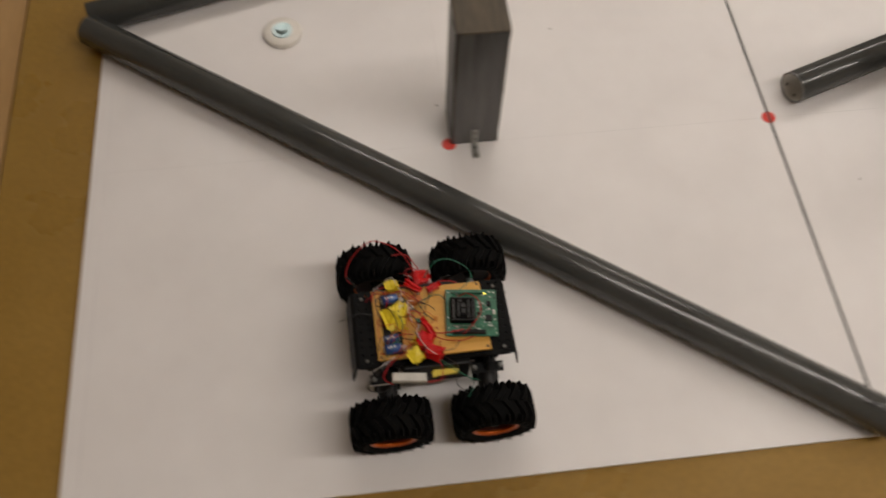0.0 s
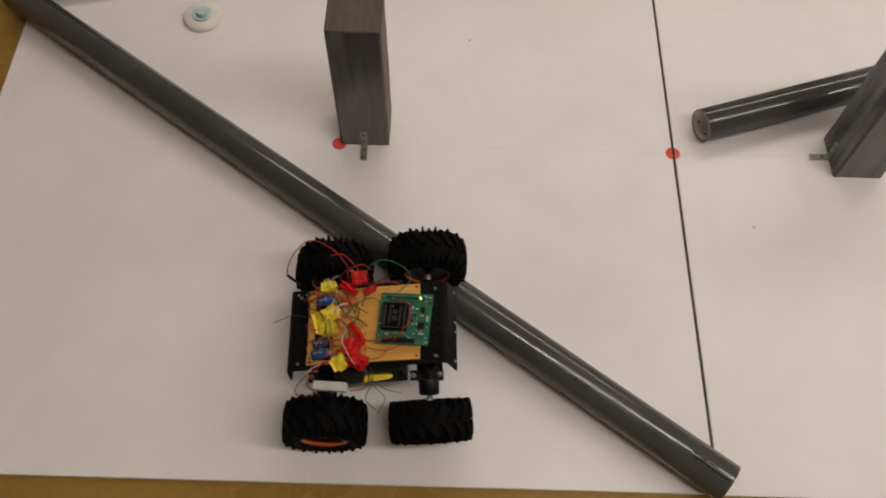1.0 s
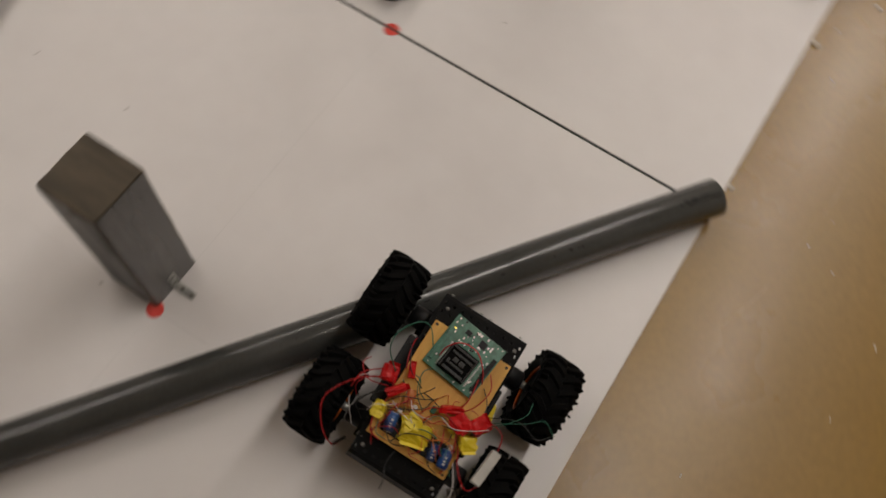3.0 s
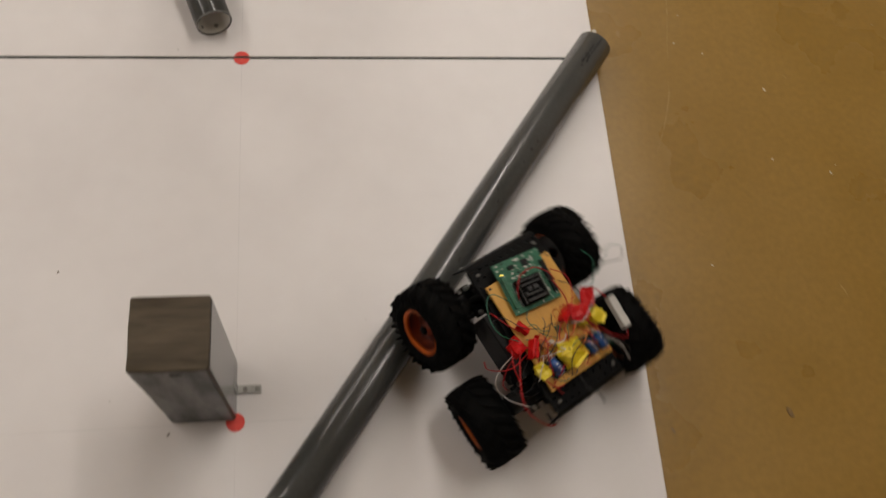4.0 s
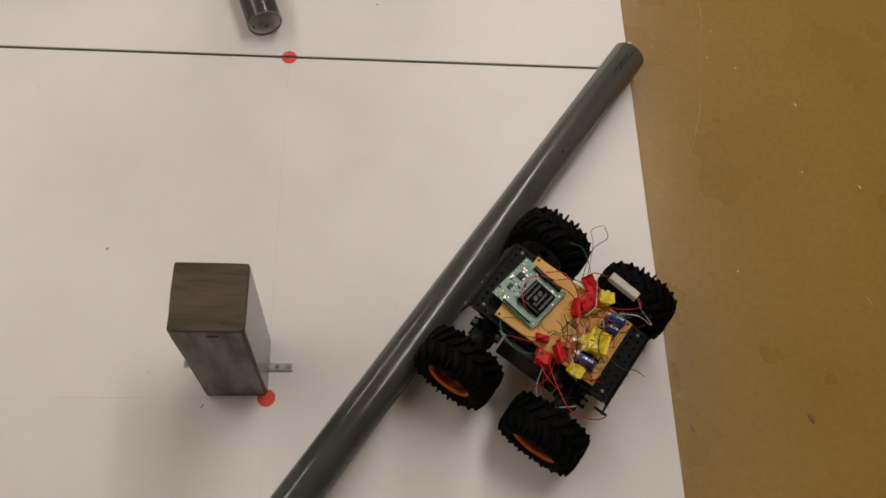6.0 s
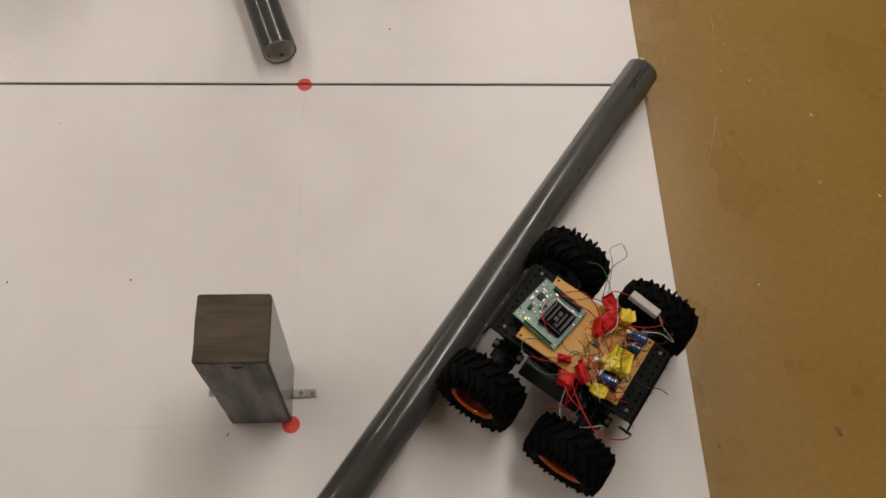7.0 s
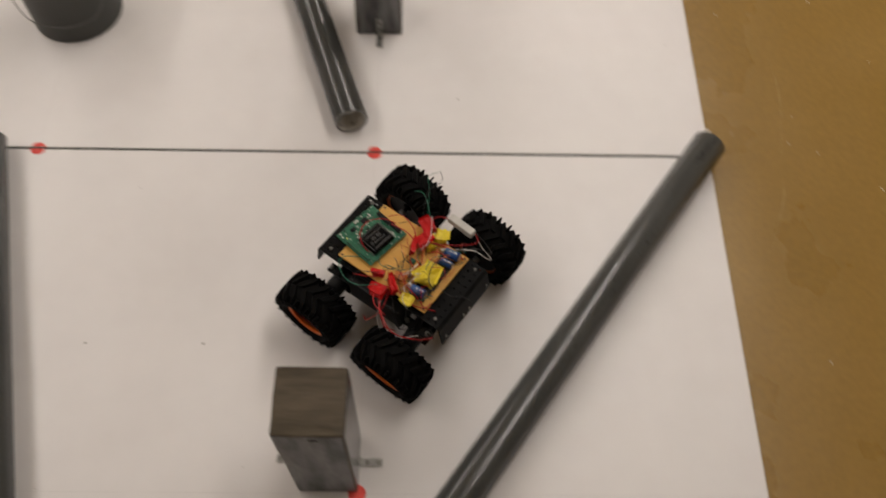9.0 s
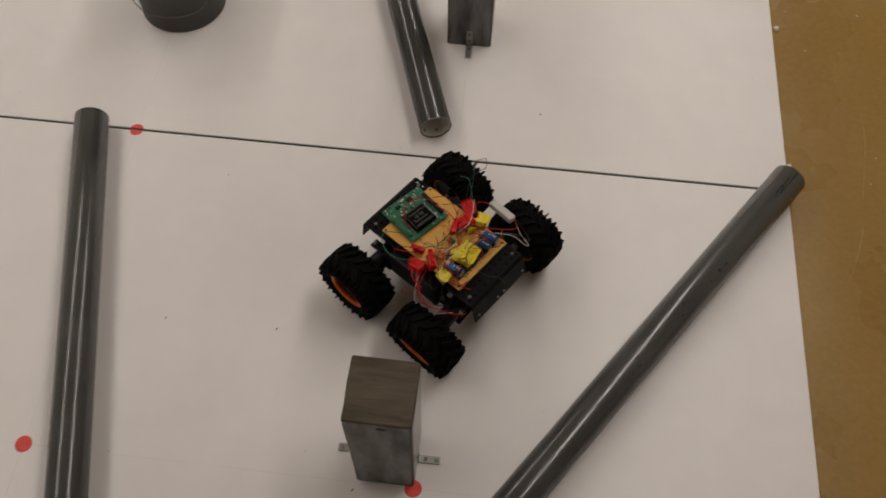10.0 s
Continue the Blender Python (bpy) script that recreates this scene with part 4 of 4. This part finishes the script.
def wiring(socket_board):
    z = WOOD_Z
    loose = (
        (RED_WIRE, 0.0009, ((-0.010, 0.052, z + 0.006), (-0.030, 0.080, z + 0.030), (-0.062, 0.098, z + 0.032), (-0.088, 0.085, z + 0.020), (-0.098, 0.067, z + 0.005), (-0.086, 0.060, z - 0.012))),
        (RED_WIRE, 0.0009, ((-0.004, 0.060, z + 0.004), (-0.022, 0.079, z + 0.022), (-0.040, 0.082, z + 0.02))),
        (GREEN_WIRE, 0.0008, ((0.034, 0.030, z + 0.005), (0.054, 0.046, z + 0.008), (0.050, 0.060, z + 0.012), (0.030, 0.071, z + 0.017), (0.012, 0.069, z + 0.017), (-0.004, 0.052, z + 0.010))),
        (GREEN_WIRE, 0.0006, ((-0.006, -0.046, z + 0.006), (0.006, -0.066, z + 0.012), (0.028, -0.084, z + 0.012), (0.044, -0.086, z + 0.002))),
        (BLACK_WIRE, 0.0006, ((0.006, -0.050, z + 0.002), (0.018, -0.078, z + 0.03), (0.012, -0.100, z + 0.036), (0.022, -0.112, z + 0.034))),
        (GREEN_WIRE, 0.0005, ((0.000, -0.052, z + 0.002), (0.020, -0.085, z + 0.028), (0.032, -0.100, z + 0.03), (0.024, -0.116, z + 0.03))),
        (RED_WIRE, 0.0009, ((0.032, -0.030, z + 0.008), (0.044, -0.022, z + 0.017), (0.056, -0.008, z + 0.020), (0.056, 0.010, z + 0.019), (0.045, 0.021, z + 0.016), (0.034, 0.023, z + 0.008))),
        (RED_WIRE, 0.0008, ((0.046, -0.032, z + 0.008), (0.030, -0.040, z + 0.016), (0.010, -0.036, z + 0.014), (-0.004, -0.026, z + 0.010))),
        (RED_WIRE, 0.0009, ((-0.010, -0.020, z + 0.008), (0.010, -0.026, z + 0.012), (0.034, -0.024, z + 0.012))),
        (BLACK_WIRE, 0.0007, ((0.030, -0.034, z + 0.005), (0.018, -0.045, z + 0.006), (0.004, -0.046, z + 0.010), (-0.010, -0.034, z + 0.010))),
        (BLACK_WIRE, 0.0007, ((-0.004, 0.020, z + 0.004), (0.006, 0.040, z + 0.012), (0.026, 0.052, z + 0.010), (0.030, 0.060, z - 0.004))),
        (WHITE_WIRE, 0.0007, ((-0.050, -0.046, z + 0.004), (-0.070, -0.058, z + 0.004), (-0.086, -0.062, z - 0.004), (-0.088, -0.070, z - 0.014), (-0.070, -0.074, z - 0.008), (-0.058, -0.078, z + 0.002))),
        (BLACK_WIRE, 0.0008, ((-0.046, -0.046, z + 0.002), (-0.072, -0.064, z + 0.002), (-0.085, -0.075, z - 0.012), (-0.070, -0.082, z - 0.010), (-0.056, -0.082, z))),
        (RED_WIRE, 0.0009, ((-0.030, -0.040, z + 0.006), (-0.052, -0.052, z + 0.008), (-0.066, -0.070, z + 0.004), (-0.056, -0.080, z + 0.002))),
        (RED_WIRE, 0.0009, ((-0.016, -0.080, z - 0.001), (0.000, -0.076, z - 0.006), (0.004, -0.062, z - 0.006), (-0.004, -0.050, z + 0.006))),
        (RED_WIRE, 0.001, ((-0.066, -0.040, z + 0.003), (-0.050, -0.042, z + 0.006), (-0.030, -0.036, z + 0.010), (-0.016, -0.028, z + 0.012))),
        (RED_WIRE, 0.001, ((-0.070, 0.030, z + 0.003), (-0.066, 0.042, z + 0.004), (-0.048, 0.048, z + 0.006), (-0.028, 0.044, z + 0.010), (-0.010, 0.050, z + 0.012))),
        (WHITE_WIRE, 0.0008, ((-0.012, 0.056, z - 0.004), (-0.020, 0.076, z - 0.022), (-0.032, 0.084, z - 0.034), (-0.052, 0.078, z - 0.038), (-0.072, 0.062, z - 0.034))),
        (RED_WIRE, 0.0008, ((-0.014, 0.058, z), (-0.022, 0.072, z - 0.010), (-0.034, 0.080, z - 0.024), (-0.044, 0.074, z - 0.034))),
        (BLACK_WIRE, 0.0007, ((-0.024, 0.050, z + 0.006), (-0.040, 0.066, z - 0.012), (-0.050, 0.070, z - 0.028), (-0.062, 0.056, z - 0.036))),
        (BLACK_WIRE, 0.0007, ((-0.006, 0.002, z + 0.003), (-0.014, 0.016, z + 0.009), (-0.022, 0.034, z + 0.012), (-0.034, 0.044, z + 0.008))),
        (BLACK_WIRE, 0.0007, ((0.002, -0.004, z + 0.003), (-0.008, 0.004, z + 0.007), (-0.020, 0.008, z + 0.012), (-0.030, 0.022, z + 0.012), (-0.038, 0.040, z + 0.008))),
        (RED_WIRE, 0.0008, ((-0.010, 0.020, z + 0.004), (-0.022, 0.026, z + 0.014), (-0.034, 0.034, z + 0.014), (-0.050, 0.036, z + 0.008), (-0.066, 0.040, z + 0.002), (-0.078, 0.034, z - 0.004))),
        (RED_WIRE, 0.0008, ((-0.020, 0.050, z + 0.008), (-0.024, 0.072, z - 0.004), (-0.012, 0.086, z - 0.022), (-0.002, 0.082, z - 0.030))),
        (ORANGE_WIRE, 0.0009, ((-0.044, 0.030, z + 0.003), (-0.034, 0.020, z + 0.009), (-0.030, 0.000, z + 0.011), (-0.036, -0.020, z + 0.008), (-0.030, -0.034, z + 0.006))),
        (ORANGE_WIRE, 0.0009, ((-0.036, 0.036, z + 0.004), (-0.026, 0.022, z + 0.011), (-0.028, -0.006, z + 0.014), (-0.020, -0.020, z + 0.012))),
        (ORANGE_WIRE, 0.0008, ((-0.060, 0.036, z + 0.003), (-0.050, 0.040, z + 0.006), (-0.036, 0.030, z + 0.010), (-0.020, 0.036, z + 0.008))),
        (WHITE_WIRE, 0.0006, ((-0.018, -0.012, z + 0.014), (-0.022, -0.026, z + 0.020), (-0.014, -0.044, z + 0.018), (-0.004, -0.058, z + 0.024))),
        (GREEN_WIRE, 0.0007, ((-0.046, 0.012, z + 0.011), (-0.038, -0.004, z + 0.014), (-0.040, -0.022, z + 0.012), (-0.056, -0.036, z + 0.010))),
        (BLACK_WIRE, 0.0008, ((-0.066, 0.020, z + 0.010), (-0.050, 0.010, z + 0.015), (-0.044, -0.014, z + 0.013), (-0.064, -0.024, z + 0.012), (-0.068, -0.036, z + 0.004))),
        (BLACK_WIRE, 0.0007, ((-0.070, 0.010, z + 0.006), (-0.086, 0.012, z + 0.010), (-0.098, 0.006, z + 0.014), (-0.110, 0.004, z + 0.010))),
        (RED_WIRE, 0.0009, ((0.004, 0.044, z + 0.008), (0.020, 0.050, z + 0.002), (0.036, 0.052, z - 0.008), (0.040, 0.050, z - 0.02))),
        (RED_WIRE, 0.0009, ((-0.034, 0.010, z + 0.006), (-0.020, 0.006, z + 0.013), (-0.012, -0.006, z + 0.013), (-0.018, -0.030, z + 0.016))),
        (GREEN_WIRE, 0.0007, ((-0.024, 0.006, z + 0.004), (-0.010, 0.022, z + 0.008), (0.010, 0.028, z + 0.008), (0.020, 0.020, z + 0.006))),
        (BLACK_WIRE, 0.0008, ((-0.040, 0.044, z + 0.006), (-0.054, 0.062, z - 0.010), (-0.050, 0.070, z - 0.03), (-0.030, 0.060, z - 0.04))),
        (ORANGE_WIRE, 0.0009, ((-0.046, -0.010, z + 0.012), (-0.036, -0.028, z + 0.014), (-0.044, -0.042, z + 0.009))),
    )
    for mat, r, line in loose:
        bm = bmesh.new()
        tube(bm, line, r * 0.75, 6, 7)
        part("wire", bm, mat, robot, "loose " + mat.name.split("_")[0] + " wire")
    # a tangle of thin leads between the joints and the driver board
    rng = random.Random(23)
    for k in range(34):
        mat = (BLACK_WIRE, RED_WIRE, BLACK_WIRE, ORANGE_WIRE, GREEN_WIRE, RED_WIRE, WHITE_WIRE)[k % 7]
        x, y = rng.uniform(-0.060, -0.006), rng.choice((rng.uniform(0.012, 0.046), rng.uniform(-0.05, -0.016), rng.uniform(-0.02, 0.03)))
        line, way = [], rng.uniform(0, 6.28)
        for step in range(4):
            line.append((min(max(x, -0.066), 0.004), min(max(y, -0.056), 0.056), z + 0.002 + rng.uniform(0, 0.013) * (0 < step < 3) + 0.004))
            way += rng.uniform(-0.9, 0.9)
            x, y = x + 0.011 * math.cos(way), y + 0.011 * math.sin(way)
        bm = bmesh.new()
        tube(bm, line, rng.uniform(0.0004, 0.0006), 5, 5)
        part("wire", bm, mat, robot, "loose " + mat.name.split("_")[0] + " wire")
    # silver pins round the chip socket
    for k in range(14):
        for side in (-1, 1):
            bm = slab(-0.0245 + 0.0021 * k, side * 0.0185 - 0.0012, WOOD_Z + 0.0057, -0.0237 + 0.0021 * k, side * 0.0185 + 0.0012, WOOD_Z + 0.0066, 0.0001, pose(0.0475, 0.0005, 0, 0, 0, -7))
            part("pin", bm, SOLDER, socket_board)
    # bare probe ends with black sleeves
    for a, b in (((-0.098, 0.067, WOOD_Z + 0.005), (-0.086, 0.060, WOOD_Z - 0.012)),):
        bm = bmesh.new()
        tube(bm, (a, Vector(a).lerp(Vector(b), 0.5), b), 0.0016, 8, 2)
        part("probe_tip", bm, BLACK_PLASTIC, robot, "black sleeved wire end")


chassis()
suspension()
wiring(electronics())

# seconds, x, y, z, roll, pitch, heading of the truck
DRIVE = [
    (0, 0.3379, -0.0664, 0.0106, -3.86, 2.38, 91.44),
    (0.25, 0.3373, 0.0012, 0.0138, -2.32, -0.69, 91.60),
    (0.5, 0.3388, 0.0486, 0.0208, 1.23, -7.77, 91.78),
    (0.75, 0.3391, 0.0725, 0.0226, 1.81, -8.93, 91.61),
    (1, 0.3382, 0.0885, 0.0224, 3.59, -10.08, 91.45),
    (1.5, 0.3382, 0.0930, 0.0178, 3.65, -9.69, 91.91),
    (2, 0.3431, 0.0969, 0.0200, 5.05, -9.84, 92.62),
    (2.2, 0.3416, 0.0950, 0.0215, 6.09, -10.44, 92.98),
    (2.5, 0.3374, 0.0920, 0.0239, 7.66, -11.34, 91.26),
    (2.7, 0.3370, 0.0927, 0.0218, 7.01, -10.21, 91.70),
    (3.2, 0.3350, 0.0893, 0.0143, 8.56, -8.55, 90.50),
    (3.65, 0.3357, 0.0888, 0.0189, 7.61, -9.07, 89.74),
    (3.8, 0.3358, 0.0887, 0.0194, 7.28, -9.24, 93.55),
    (4, 0.3343, 0.0802, 0.0172, 8.60, -7.64, 119.93),
    (4.2, 0.3370, 0.0636, 0.0132, 2.03, -2.85, 140.05),
    (4.35, 0.3350, 0.0634, 0.0149, 2.90, -3.12, 143.16),
    (5.5, 0.3350, 0.0634, 0.0149, 2.90, -3.12, 143.16),
    (6.5, 0.3350, 0.0634, 0.0149, 2.90, -3.12, 143.16),
    (7, 0.3350, 0.0634, 0.0149, 2.90, -3.12, 143.16),
    (7.4, 0.3350, 0.0634, 0.0149, 2.90, -3.12, 143.16),
    (7.5, 0.3183, 0.0758, 0.0230, 3.33, -11.79, 141.57),
    (7.6, 0.3035, 0.0879, 0.0283, 6.16, -17.41, 141.12),
    (7.8, 0.2626, 0.1246, 0.0344, 5.44, -24.42, 139.99),
    (8, 0.2294, 0.1411, 0.0244, 1.40, -13.00, 143.15),
    (8.1, 0.2263, 0.1508, 0.0268, 1.18, 8.86, 146.59),
    (8.2, 0.2179, 0.1565, 0.0393, 1.00, 24.21, 146.56),
    (8.3, 0.1947, 0.1701, 0.0458, 1.60, 24.93, 147.16),
    (8.4, 0.1762, 0.1796, 0.0423, 1.04, 21.81, 146.26),
    (8.5, 0.1576, 0.1890, 0.0388, 0.47, 18.68, 145.37),
    (8.65, 0.1253, 0.2122, 0.0235, 0.86, 10.53, 144.99),
    (8.8, 0.0931, 0.2334, 0.0122, 1.23, 2.37, 144.60),
    (9, 0.0513, 0.2656, 0.0106, 0.30, 1.44, 143.76),
    (9.25, 0.0261, 0.2825, 0.0099, 0.29, 1.69, 143.98),
    (9.5, 0.0030, 0.2968, 0.0117, 0.68, 2.25, 144.37),
    (10, 0.0047, 0.2965, 0.0116, 0.62, 2.22, 144.56),
]
# seconds and the swing of each arm: front left, front right, rear left, rear right
SWING = [
    (0, 3.1, -5.0, 1.6, -7.0),
    (0.25, 12.9, -7.3, -0.1, -6.3),
    (0.5, -2.1, -13.1, -3.5, -1.1),
    (0.75, -0.7, -16.8, -5.1, -2.0),
    (1, -0.4, -17.0, -7.0, 0.7),
    (1.5, 13.3, -12.9, -5.6, 2.6),
    (2, 6.6, -12.7, -6.6, 4.3),
    (2.2, 5.0, -13.1, -4.5, 5.3),
    (2.5, 3.4, -13.6, -1.3, 6.8),
    (2.7, 5.2, -11.9, -2.9, 6.4),
    (3.2, 8.1, -2.2, -5.9, 13.8),
    (3.65, 3.1, -7.4, -11.5, 8.6),
    (3.8, 1.8, -8.6, -12.7, 7.8),
    (4, 7.3, -0.4, -14.2, 14.1),
    (4.2, 5.5, -3.9, -5.0, 4.1),
    (4.35, -0.1, -4.2, -5.7, 5.3),
    (5.5, -0.1, -4.2, -5.7, 5.3),
    (6.5, -0.1, -4.2, -5.7, 5.3),
    (7, -0.1, -4.2, -5.7, 5.3),
    (7.4, -0.1, -4.2, -5.7, 5.3),
    (7.5, -1.2, -3.5, -8.1, 6.5),
    (7.6, -4.6, 4.5, -10.9, 12.4),
    (7.8, -4.6, 10.7, -8.1, 14.3),
    (8, -4.7, 9.7, -5.1, 3.7),
    (8.1, -7.7, -4.3, -2.5, 8.2),
    (8.2, -1.0, 0.3, -8.7, -2.0),
    (8.3, -4.3, -2.8, -10.6, -4.5),
    (8.4, -2.4, -3.9, -6.4, -4.3),
    (8.5, -0.5, -5.0, -6.9, -7.0),
    (8.65, 0.7, -1.7, -19.6, -15.0),
    (8.8, -0.6, -0.8, -7.1, -2.1),
    (9, -1.3, -2.6, -5.9, -1.1),
    (9.25, -0.6, -1.8, -5.9, -0.1),
    (9.5, -1.8, -1.8, -8.2, -0.5),
    (10, -0.7, -1.3, -7.8, -0.7),
]


def motions():
    walk(robot, [(t, pose(*row)) for t, *row in DRIVE])
    for n, (key, x, side) in enumerate(WHEELS):
        spin, last, arm_rows, wheel_rows = 0.0, None, [], []
        for (t, px, py, pz, rx, ry, rz), swing in zip(DRIVE, SWING):
            hub = Vector((px, py)) + Matrix.Rotation(radians(rz), 2) @ Vector((x, side * (PIVOT_Y + ARM)))
            if last:
                ahead = Vector((math.cos(radians(rz)), math.sin(radians(rz))))
                spin += math.degrees((hub - last).dot(ahead) / WHEEL_R)
            last = hub
            hinge = pose(x, side * PIVOT_Y, AXLE_Z, side * swing[n + 1], 0, 0)
            arm_rows.append((t, hinge))
            facing = pose(0, side * ARM, 0, 0, 0, 0 if side > 0 else 180)
            wheel_rows.append((t, hinge @ facing @ pose(0, 0, 0, 0, side * spin, 0)))
        walk(arms[key], arm_rows)
        walk(wheels[key], wheel_rows)


motions()
